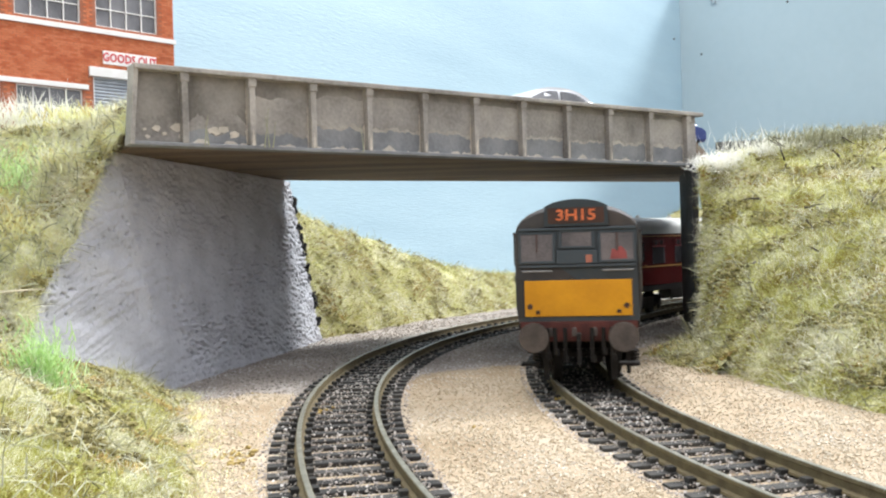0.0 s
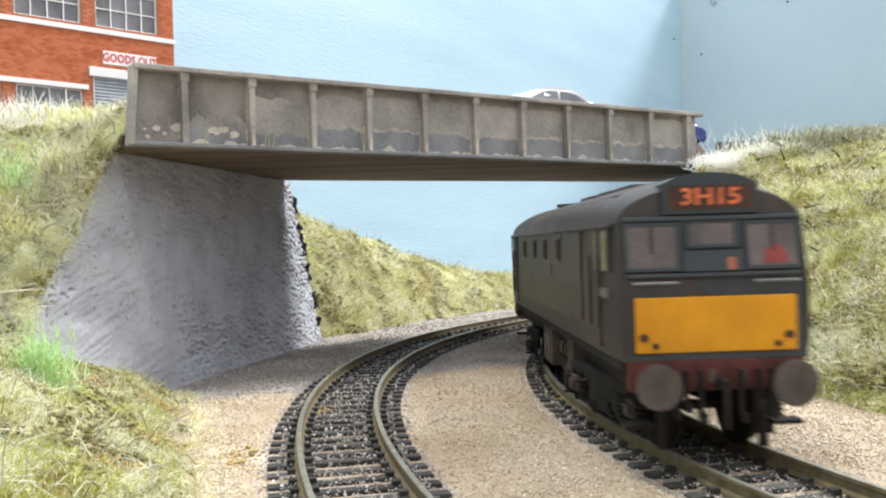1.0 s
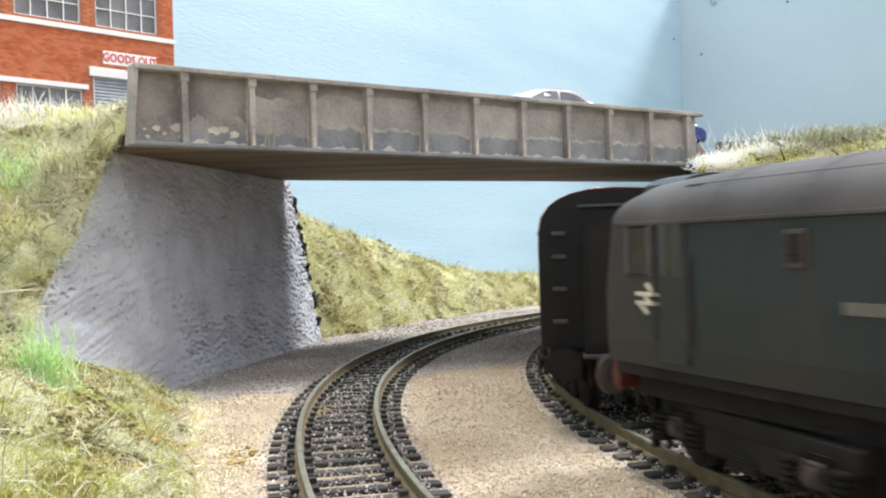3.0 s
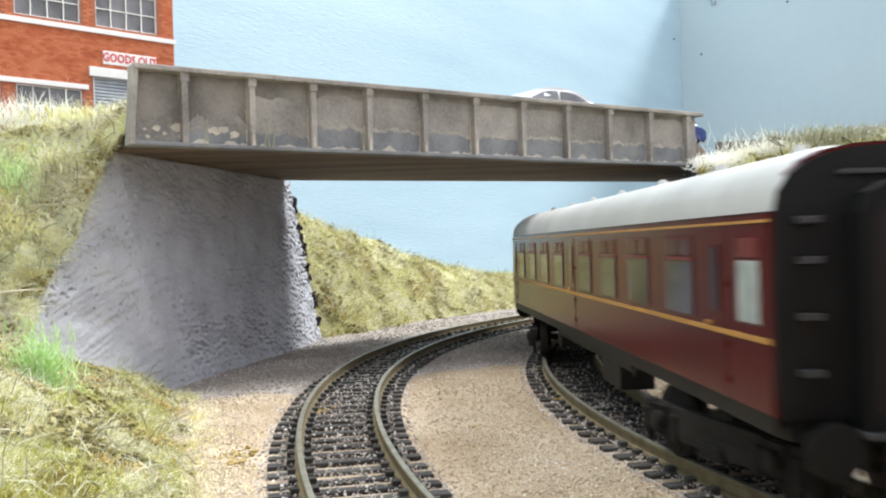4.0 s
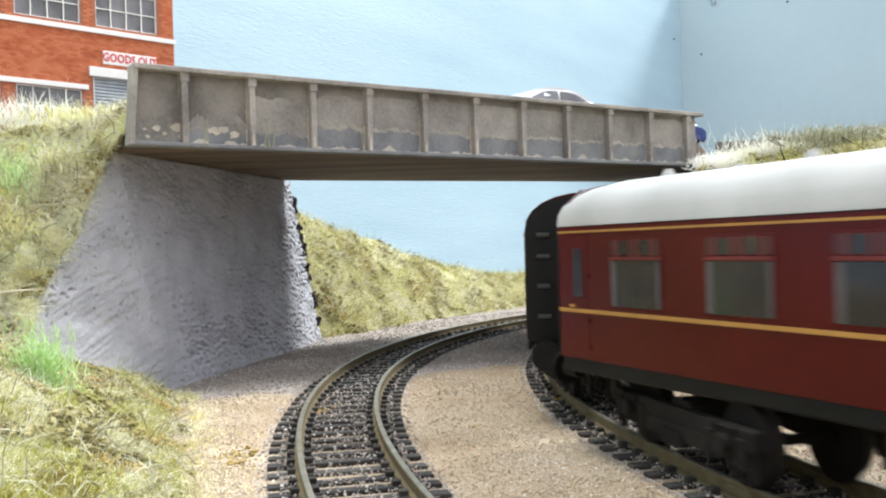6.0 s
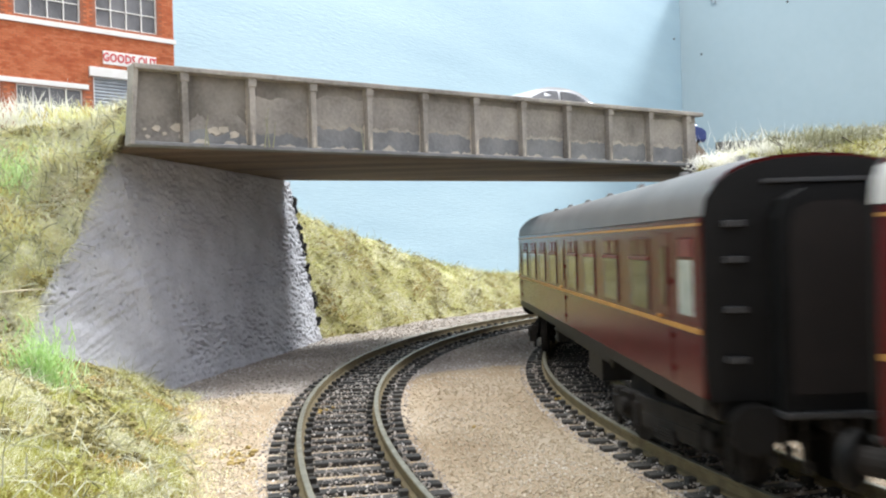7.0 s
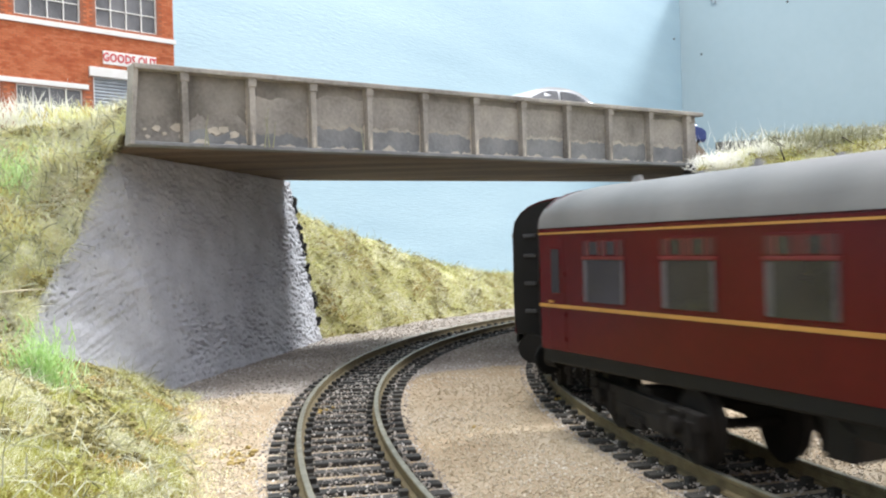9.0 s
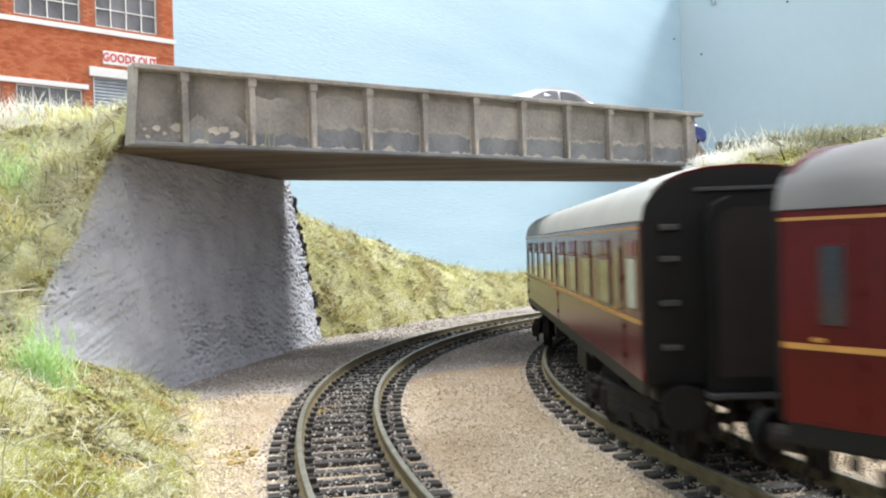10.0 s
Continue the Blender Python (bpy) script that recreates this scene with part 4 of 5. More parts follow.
for (x, y), n in (((-44, 184), 40), ((-42, 176), 24), ((-33, 235), 14), ((8, 205), 10), ((30, 240), 12), ((-62, 262), 16)):
    rr = np.random.default_rng(int(abs(x) * 7 + y))
    P = np.array((x, y, GROUND + 1.4)) + rr.normal(size=(n, 3)) * (1.8, 1.8, 0.35)
    tagged(clumps("moss_tuft", P, rr.uniform(0.3, 0.8, n), M_ochre, int(y), None, "", 0.6), "small ochre moss tuft on the ballast", "moss", "moss tufts")
twig((-118, 235, 30), (1, 0.1, 0.02), 14, 0.5, "pale wooden stick in the grass bank", M_cream)
for k in range(14):
    a = k * 2.4
    twig((95 + 2.5 * math.cos(a), 332 + 2 * math.sin(a), 0), (math.cos(a), math.sin(a) * 0.6, 1.3), rng.uniform(6, 14), 0.4, "pale dry weed stalk beside the abutment", M_stalk)

# thin dry grass blades leaning on the girder's foot, and green patches on the near bank
for k, (u, tall) in enumerate(((20.5, 9), (21.8, 7), (39.0, 12), (40.6, 10), (41.6, 8), (73.0, 9))):
    p = B_MAT @ Vector((u, -0.9, ZB + 0.4))
    twig(p, (0.12 * (-1) ** k, 0.05, 1), tall, 0.22, "dry straw blade leaning against the girder", M_stalk)
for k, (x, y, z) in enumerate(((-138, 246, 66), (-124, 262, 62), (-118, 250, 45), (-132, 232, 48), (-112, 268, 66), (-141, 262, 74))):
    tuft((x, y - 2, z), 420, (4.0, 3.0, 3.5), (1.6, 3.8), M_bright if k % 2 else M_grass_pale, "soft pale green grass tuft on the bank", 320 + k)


# ---- train: x forward, y to its left, z up from the rail tops ----
def wheelset(parent, x, r):
    bm = cyl(bmesh.new(), 0, 0, 0, 1.0, 17, "y", 10)
    for s in (-1, 1):
        cyl(bm, 0, s * 8.3, 0, r, 1.8, "y", 24)
        cyl(bm, 0, s * 7.2, 0, r + 0.9, 0.5, "y", 24)
        for k in range(6):
            box(bm, 2.0, r - 1.0, -0.35, 0.35, s * 9.2 - 0.15, s * 9.2 + 0.15, m=Matrix.Rotation(k * 1.0472, 4, "Y") @ Matrix.Rotation(radians(90), 4, "X"))
    w = part("wheelset", bm, M_under, parent, "grimy metal wheels on an axle")
    w.matrix_basis = Matrix.Translation((x * MM, 0, r * MM))
    w["radius"] = r
    return w


def bogie(parent, x, base, r, heavy):
    """Bogie at x; base: wheelbase."""
    bm = bmesh.new()
    top = 10.5 if heavy else 9.0
    for s in (-1, 1):
        y = s * 11.2
        box(bm, -base / 2 - 7, base / 2 + 7, y - 1.1, y + 1.1, top - 2.2, top + 0.8, 0.3)
        box(bm, -base / 2 + 6, base / 2 - 6, y - 1.3, y + 1.3, 4.2, top - 2.0, 0.3)
        for a in (-1, 1):
            xc = a * base / 2
            box(bm, xc - 2.6, xc + 2.6, y - 0.4 + s * 0.2, y + 1.7 * s + 0.4, 4.6, 9.6, 0.4)
            cyl(bm, xc, y + s * 2.0, 7.0, 1.6, 1.6, "y", 12)
            for o in (-4.6, 4.6):
                cyl(bm, xc + o, y + s * 1.0, 6.2, 1.1, 4.4, "z", 10)
            box(bm, xc + a * 5.6, xc + a * 6.6, y - 0.5, y + 0.5, 2.2, top - 2)
        for k in range(5):
            box(bm, -4.0 + k * 0.25, 4.0 - k * 0.25, y + s * 1.2 - 0.7, y + s * 1.2 + 0.7, 3.4 + k * 0.5, 3.75 + k * 0.5)
    box(bm, -3, 3, -11, 11, 7, top + 2, 0.3)
    b = part("bogie", bm, M_under, parent, "dark weathered bogie frame")
    b.matrix_basis = Matrix.Translation((x * MM, 0, 0))
    for a in (-1, 1):
        wheelset(b, a * base / 2, r)
        for y in (-13.4, 13.4) if heavy else ():
            bm = boxed(a * base / 2 - 1.8, a * base / 2 + 1.8, y - 0.6, y + 0.5, 5.2, 8.8, bevel=0.5)
            cyl(bm, a * base / 2, y * 1.06, 7.0, 1.3, 0.8, "y", 12)
            part("axle_box", bm, M_brown, b, "rusty axle box")
            for o in (-5.0, 5.0):
                bm = bmesh.new()
                for k in range(5):
                    cyl(bm, a * base / 2 + o, y * 0.97, 4.4 + k * 0.95, 1.45, 0.5, "z", 10)
                part("coil_spring", bm, M_under, b)
    return b


def outline(w, zb, zc, zt, n=9, boxy=True):
    """Half-round roofed cross-section: sides then roof; (y, z), closed."""
    pts = [(-w / 2 + 0.6, zb), (-w / 2 + 0.1, zb + 4), (-w / 2, (zb + zc) / 2), (-w / 2 + 0.35, zc)]
    roof = []
    for i in range(1, n):
        a = math.pi - math.pi * i / n
        c, s = math.cos(a), math.sin(a)
        roof.append(((w / 2 - 0.35) * (abs(c) ** (0.8 if boxy else 1.0)) * (1 if c > 0 else -1), zc + (zt - zc) * s ** (0.88 if boxy else 0.98)))
    return pts, roof


def skin(rings, close=False):
    bm = bmesh.new()
    vs = [[bm.verts.new(p) for p in r] for r in rings]
    for a, b in zip(vs, vs[1:]):
        for i in range(len(a) - 1):
            bm.faces.new((a[i], a[i + 1], b[i + 1], b[i]))
        if close:
            bm.faces.new((a[-1], a[0], b[0], b[-1]))
    if close:
        bm.faces.new(vs[0])
        bm.faces.new(vs[-1][::-1])
    bmesh.ops.recalc_face_normals(bm, faces=bm.faces)
    return bm


LOCO_L, LOCO_HALF, LOCO_BOGIE = 180.0, 66.0, 58.0
COACH_L, COACH_HALF = 245.3, 97.0


def buffer_gear(parent, x, s, z, r, name_mat):
    """Two buffers, hook and hoses at the end x; s: +1 forward end."""
    for y in (-11.6, 11.6):
        bm = cyl(bmesh.new(), x + s * 2.2, y, z, 1.7, 4.6, "x", 14)
        b = part("buffer", bm, M_under, parent, "round steel buffer")
        bm = cyl(bmesh.new(), x + s * 5.0, y, z, r, 1.0, "x", 28)
        bmesh.ops.bevel(bm, geom=list(bm.edges), offset=0.3, segments=2, affect="EDGES")
        part("buffer_head", bm, name_mat, b)
    bm = boxed(x, x + s * 4.5, -0.6, 0.6, z - 1.2, z + 0.8, bevel=0.2)
    box(bm, x + s * 3.6, x + s * 5.0, -0.5, 0.5, z - 7.5, z - 0.8, 0.2)
    part("coupling_hook", bm, M_under, parent)
    for y, zz in ((-8.2, 7), (-6.2, 6), (-3.6, 8), (3.4, 8), (6.4, 6), (8.6, 7.5)):
        bm = cyl(bmesh.new(), x + s * 1.8, y, z + 2.2 - zz / 2, 0.55, zz, "z", 8)
        cyl(bm, x + s * 2.2, y + 0.3, z + 2.0 - zz, 0.75, 1.6, "z", 8)
        part("brake_hose", bm, M_under, parent, "thin grimy brake hose")


def build_loco():
    lo = tagged(new("diesel_locomotive"), "model diesel locomotive, grimy dark green with a yellow warning panel", "locomotive")
    h = LOCO_L / 2
    W, ZBASE, ZC, ZTOP = 34.0, 17.4, 41.5, 50.0
    sides, roof = outline(W, ZBASE, ZC, ZTOP, 14, False)
    prof = sides + roof + [(-y, z) for y, z in sides[::-1]]
    stations = [(h, 0.965, 0.958), (h - 1.0, 0.975, 0.966), (h - 6, 0.985, 0.982), (h - 17, 1.0, 0.992), (h - 22, 1.0, 0.993), (h - 22.4, 1.0, 1.0), (0, 1.0, 1.0)]
    stations = stations + [(-x, w, t) for x, w, t in stations[-2::-1]]

    def at(x, y, z):
        rake = max(0.0, z - 31.0) * 0.16 if abs(x) > h - 5 else 0.0
        return (x - math.copysign(rake, x), y, z)

    def ring(pts):
        return [[at(x, y * w, z if z <= ZC else ZC + (z - ZC) * (1 - (1 - t) * 6)) for y, z in pts] for x, w, t in stations]
    bm = skin(ring(prof), True)
    part("body", bm, M_body, lo, "dark green bodyshell dulled by brown grime", smooth=False)
    # roof skin in its own grey brown paint, a hair above the shell
    rp = [sides[-1]] + roof + [(-sides[-1][0], sides[-1][1])]
    rr = [[(x * 0.998, y * 1.004, z + 0.12) for x, y, z in r] for r in ring(rp)]
    bm = skin(rr)
    part("roof", bm, M_loco_roof, lo, "grey brown roof with panel lines", smooth=True)
    for s in (-1, 1):
        bm = boxed(-h + 5, h - 5, s * (W / 2 - 0.1) - 0.4, s * (W / 2 - 0.1) + 0.4, ZC - 0.55, ZC + 0.1, bevel=0.15)
        part("gutter", bm, M_loco_roof, lo)
        bm = boxed(-h + 18, h - 18, s * 12.4 - 0.25, s * 12.4 + 0.25, 46.1, 47.3, bevel=0.1)
        part("roof_rail", bm, M_loco_roof, lo)
        part("sole_bar", boxed(-h + 2, h - 2, s * 15.2 - 0.8, s * 15.2 + 0.8, 15.4, 17.6, bevel=0.3), M_under, lo)
    for x in (-62, -44, -14, 0, 20, 42, 62):
        seam = [(y * 1.006, z + 0.2) for y, z in rp]
        part("roof_seam", skin([[(x - 0.35, y, z) for y, z in seam], [(x + 0.35, y, z) for y, z in seam]]), M_loco_roof, lo)
    # roof fan, hatches, exhaust
    part("fan_ring", cyl(bmesh.new(), -30, 0, 49.75, 8.5, 0.7, "z", 28), M_loco_roof, lo)
    part("fan", cyl(bmesh.new(), -30, 0, 49.95, 7.2, 0.4, "z", 24), M_loco_roof, lo)
    for x in (2, 24, 44):
        part("roof_hatch", boxed(x, x + 16, -7, 7, 48.4, 50.15, bevel=0.4), M_loco_roof, lo)
    part("exhaust", boxed(-8, -2, -3, 3, 49.0, 50.4, bevel=0.3), M_under, lo)
    for s in (1, -1):
        xf = s * h
        def face(z, out=0.0):
            return xf - s * (max(0.0, z - 31.0) * 0.16) + s * out

        def plate(y0, y1, z0, z1, out, thick=0.5, bevel=0.15):
            bm = bmesh.new()
            box(bm, 0, thick, y0, y1, z0, z1, bevel)
            for v in bm.verts:
                v.co.x = face(v.co.z) + s * (v.co.x - thick + out)
            bmesh.ops.recalc_face_normals(bm, faces=bm.faces)
            return bm
        part("cab_front", plate(-15.9, 15.9, 17.6, 41.8, 0.06, 0.3, 0.05), M_green, lo, "blue green cab front")
        part("warning_panel", plate(-14.1, 14.1, 18.9, 28.5, 0.25), M_yellow, lo, "half yellow warning panel with small dents")
        for y in (-12.7, 12.7):
            part("tail_lamp", cyl(bmesh.new(), xf + s * 0.35, y * 1.0, 21.6, 0.75, 0.6, "x", 14), M_code_back, lo)
            part("lamp_iron", boxed(xf + s * 0.1, xf + s * 0.7, y * 0.84 - 0.5, y * 0.84 + 0.5, 19.6, 20.6, bevel=0.1), M_code_back, lo)
        part("waist_rail", plate(-15.2, 15.2, 31.9, 32.6, 0.35), M_green, lo)
        for y in (-10.6, 10.6):
            w = part("windscreen", plate(y - 4.4, y + 4.4, 33.5, 41.0, 0.18), M_screen, lo, "dusty windscreen glass")
            for a in ((y - 4.9, y - 4.2, 33.0, 41.5), (y + 4.2, y + 4.9, 33.0, 41.5), (y - 4.2, y + 4.2, 33.0, 33.7), (y - 4.2, y + 4.2, 40.8, 41.5)):
                part("screen_frame", plate(*a, 0.34, 0.5, 0.1), M_green, w)
            if y > 0:
                # flat patch on the glass stands in for a red shape in the cab
                bm = prism([(y - 2.0, 33.9), (y + 2.6, 33.9), (y + 2.2, 36.0), (y + 0.9, 37.4), (y - 0.3, 36.4), (y - 1.4, 36.6)], 0, 0.3, "x")
                for v in bm.verts:
                    v.co.x = face(v.co.z) + s * (v.co.x - 0.08)
                bmesh.ops.recalc_face_normals(bm, faces=bm.faces)
                part("red_screen_patch", bm, M_screen_patch, w, "dull red patch on the windscreen")
            part("wiper", plate(y - 0.2, y + 0.2, 36.0, 41.0, 0.45, 0.2, 0.0), M_code_back, w)
            part("hand_rail", cyl(bmesh.new(), xf + s * 0.9, y, 31.0, 0.25, 8.0, "y", 8), M_rail_paint, lo, "thin grey handrail")
        w = part("centre_window", plate(-3.9, 3.9, 37.3, 41.5, 0.18), M_screen, lo, "dusty centre window")
        for a in ((-4.7, -4.0, 36.9, 41.8), (4.0, 4.7, 36.9, 41.8), (-4.0, 4.0, 36.9, 37.5), (-4.0, 4.0, 41.2, 41.8)):
            part("screen_frame", plate(*a, 0.34, 0.5, 0.1), M_green, w)
        part("brow", plate(-15.6, 15.6, 41.7, 42.5, 0.7, 0.9, 0.25), M_green, lo)
        part("gangway_plate", plate(-5.4, 5.4, 32.8, 36.4, 0.42), M_green, lo)
        part("number_plate_spot", plate(min(2.3 * s, 2.3 * s + 1.7 * s), max(2.3 * s, 2.3 * s + 1.7 * s), 33.0, 35.2, 0.45, 0.3), M_spot, lo, "small rusty red painted spot")
        # four-character headcode box on the roof front
        arch = [(-8.5, 42.9), (8.5, 42.9), (8.3, 48.2), (6.0, 49.3), (3.0, 49.9), (0, 50.1), (-3.0, 49.9), (-6.0, 49.3), (-8.3, 48.2)]
        bx = prism(arch, min(face(44) - s * 9, face(44) + s * 0.9), max(face(44) - s * 9, face(44) + s * 0.9), "x")
        hb = part("headcode_box", bx, M_green, lo, "roof headcode box")
        part("code_panel", boxed(min(face(44) + s * 0.85, face(44) + s * 1.05), max(face(44) + s * 0.85, face(44) + s * 1.05), -7.4, 7.4, 43.6, 47.8), M_code_back, hb)
        rot = Matrix(((0, 0, s), (s, 0, 0), (0, 1, 0))).to_4x4()
        lettering("lettering", "3H15", 4.5, Matrix.Translation(((face(44) + s * 1.1) * MM, 0, 45.7 * MM)) @ rot @ Matrix.Diagonal((1.08, 0.9, 1, 1)), M_code, hb)
        part("buffer_beam", boxed(min(xf - s * 2, xf + s * 0.3), max(xf - s * 2, xf + s * 0.3), -15.4, 15.4, 12.2, 17.6, bevel=0.4), M_red_dirty, lo, "dirty red buffer beam")
        buffer_gear(lo, xf + s * 0.3, s, 13.8, 3.95, M_buffer)
        for y in (-7.4, -1.2, 4.2):
            part("lamp_bracket", boxed(min(xf + s * 0.2, xf + s * 0.9), max(xf + s * 0.2, xf + s * 0.9), y - 0.6, y + 0.6, 13.6, 15.9, bevel=0.2), M_buffer, lo, "small grey bracket")
        for y in (-9.0, 9.0):
            part("guard_iron", boxed(min(xf - s * 4, xf - s * 3), max(xf - s * 4, xf - s * 3), y - 0.8, y + 0.8, 1.5, 11, bevel=0.1), M_under, lo)
        part("step", boxed(min(xf - s * 6, xf - s * 2), max(xf - s * 6, xf - s * 2), 10.5, 15.8, 5.4, 6.2, bevel=0.2), M_under, lo)
        part("step", boxed(min(xf - s * 6, xf - s * 2), max(xf - s * 6, xf - s * 2), -15.8, -10.5, 5.4, 6.2, bevel=0.2), M_under, lo)
        # cab sides
        for y in (-1, 1):
            ys = y * (W / 2 + 0.02)

            def sidep(name, x0, x1, z0, z1, mt, lab="", out=0.12, parent=lo):
                bm = boxed(s * x0 if s > 0 else s * x1, s * x1 if s > 0 else s * x0, ys - 0.3, ys + 0.3, z0, z1, bevel=0.12)
                bmesh.ops.translate(bm, vec=(0, y * (out - 0.3), 0), verts=bm.verts)
                return part(name, bm, mt, parent, lab)
            for x0, x1 in ((h - 20.5, h - 17.5), (h - 13.5, h - 7.6)):
                w = sidep("cab_side_window", x0, x1, 33.0, 40.6, M_pane, "dusty cab side window")
                sidep("window_frame", x0 - 0.5, x0, 32.6, 41.0, M_frame_grey, "", 0.3, w)
                sidep("window_frame", x1, x1 + 0.5, 32.6, 41.0, M_frame_grey, "", 0.3, w)
            d = sidep("cab_door", h - 22.6, h - 15.6, 18.6, 41.0, M_body, "", 0.08)
            sidep("hand_rail", h - 15.0, h - 14.7, 22, 36, M_brown, "", 0.6)
            sidep("hand_rail", h - 23.6, h - 23.3, 22, 36, M_brown, "", 0.6)
    for y in (-1, 1):
        ys = y * (W / 2 + 0.02)
        for x in (-44.8, -20.0, 1.5, 24.5):
            w = part("body_window", boxed(x - 2.0, x + 2.0, ys - 0.3, ys + 0.2, 34.2, 39.4, bevel=0.15), M_brown, lo, "small dull body-side window")
            part("pane", boxed(x - 1.4, x + 1.4, ys - 0.32, ys + 0.26, 34.9, 38.8), M_under, w)
        part("crest", boxed(8.8, 12.0, ys - 0.3, ys + 0.12, 29.8, 33.2, bevel=0.1), M_crest, lo, "faded cream crest")
        part("number_bar", boxed(-37, -28.5, ys - 0.3, ys + 0.12, 28.4, 30.0), M_crest, lo, "faded cream number bar")
        part("number_bar", boxed(75.0, 83.0, ys - 0.3, ys + 0.12, 28.2, 29.8), M_crest, lo, "faded cream number bar")
        # painted emblem: two level bars crossed by three slanting ones
        ex, ez = -h + 12.6, 28.8
        for u, z, ln, turn in ((0, 0.75, 5.6, 0), (0, -0.75, 5.6, 0), (0.9, 1.65, 2.5, 42), (0, 0, 2.2, 42), (-0.9, -1.65, 2.5, 42)):
            m = Matrix.Translation((ex + u, ys, ez + z)) @ Matrix.Rotation(radians(turn), 4, "Y")
            part("emblem", boxed(-ln / 2, ln / 2, -0.2, 0.2, -0.33, 0.33, m=m), M_cream, lo, "white painted emblem bar")
        # grilles and lockers
        g = part("grille", boxed(44, 56, ys - 0.3, ys + 0.1, 22.5, 40.5, bevel=0.15), M_body, lo)
        part("grille_rail", boxed(43.6, 56.4, ys - 0.3, ys + 0.45, 28.4, 29.1, bevel=0.1), M_body, g)
        part("grille_frame", boxed(43.6, 44.3, ys - 0.3, ys + 0.4, 22.2, 40.8, bevel=0.1), M_body, g)
        part("grille_frame", boxed(55.7, 56.4, ys - 0.3, ys + 0.4, 22.2, 40.8, bevel=0.1), M_body, g)
        for k in range(7):
            part("louvre", boxed(44.6, 55.4, ys - 0.2, ys + 0.3, 30.0 + k * 1.45, 30.5 + k * 1.45), M_under, g)
        x0, x1, z0 = -24, -7, 4.2
        t = part("battery_box", boxed(x0, x1, y * 9.5 - 5.0, y * 9.5 + 5.0, z0, 14.4, bevel=0.5), M_brown, lo, "rusty brown underframe tank")
        part("hatch", boxed(x0 + 3, x1 - 3, y * 14.6 - 0.2, y * 14.6 + 0.2, z0 + 2, 12.6, bevel=0.1), M_brown, t)
        part("filler_cap", cyl(bmesh.new(), (x0 + x1) / 2, y * 14.9, 8.2, 1.3, 0.6, "y", 14), M_rust, t)
        # round air reservoirs, hung in straps, and a small locker
        for x0, x1, z, r0 in ((-4, 12, 10.4, 3.2), (-2, 14, 4.9, 2.3)):
            bm = cyl(bmesh.new(), (x0 + x1) / 2, y * 10.6, z, r0, x1 - x0, "x", 18)
            bmesh.ops.bevel(bm, geom=list(bm.edges), offset=0.5, segments=2, affect="EDGES")
            t = part("air_reservoir", bm, M_brown, lo, "rusty round air reservoir")
            for u in (0.25, 0.75):
                part("strap", cyl(bmesh.new(), x0 + (x1 - x0) * u, y * 10.6, z, r0 + 0.25, 0.9, "x", 18), M_under, t)
        part("locker", boxed(16, 25, y * 10 - 4.0, y * 10 + 4.0, 6.2, 14.4, bevel=0.4), M_brown, lo)
    part("underframe", boxed(-h + 4, h - 4, -13, 13, 11.5, 17.6, bevel=0.4), M_under, lo)
    bogie(lo, LOCO_BOGIE, 34, 7.2, True)
    bogie(lo, -LOCO_BOGIE, 34, 7.2, True)
    return lo


M_screen = mat("dusty_glass", [(0.07, 0.06, 0.058), (0.20, 0.165, 0.155)], 60, 0.25, 0, spec=0.35)
M_rail_paint = plain("hand_rail_grey", (0.16, 0.155, 0.15), 0.6)
M_spot = plain("rust_spot", (0.30, 0.10, 0.06), 0.7)
M_crest = plain("faded_cream", (0.11, 0.10, 0.08), 0.7)
M_rust = plain("rust", (0.075, 0.045, 0.03), 0.8, var=0.4)
M_pane = mat("coach_pane", [(0.008, 0.008, 0.010), (0.032, 0.028, 0.032)], 30, 0.1, 0, spec=0.5)
M_pane_edge = mat("pane_edge", [(0.06, 0.052, 0.06), (0.115, 0.105, 0.115)], 60, 0.2, 0, spec=0.35)
M_vent = mat("vent_glass", [(0.055, 0.018, 0.02), (0.085, 0.03, 0.032)], 60, 0.15, 0, spec=0.35)
M_step = plain("step_grey", (0.045, 0.045, 0.047), 0.5)
M_tunnel = plain("gangway_brown", (0.010, 0.007, 0.006), 0.8)


COACH_BOGIE = 89.0


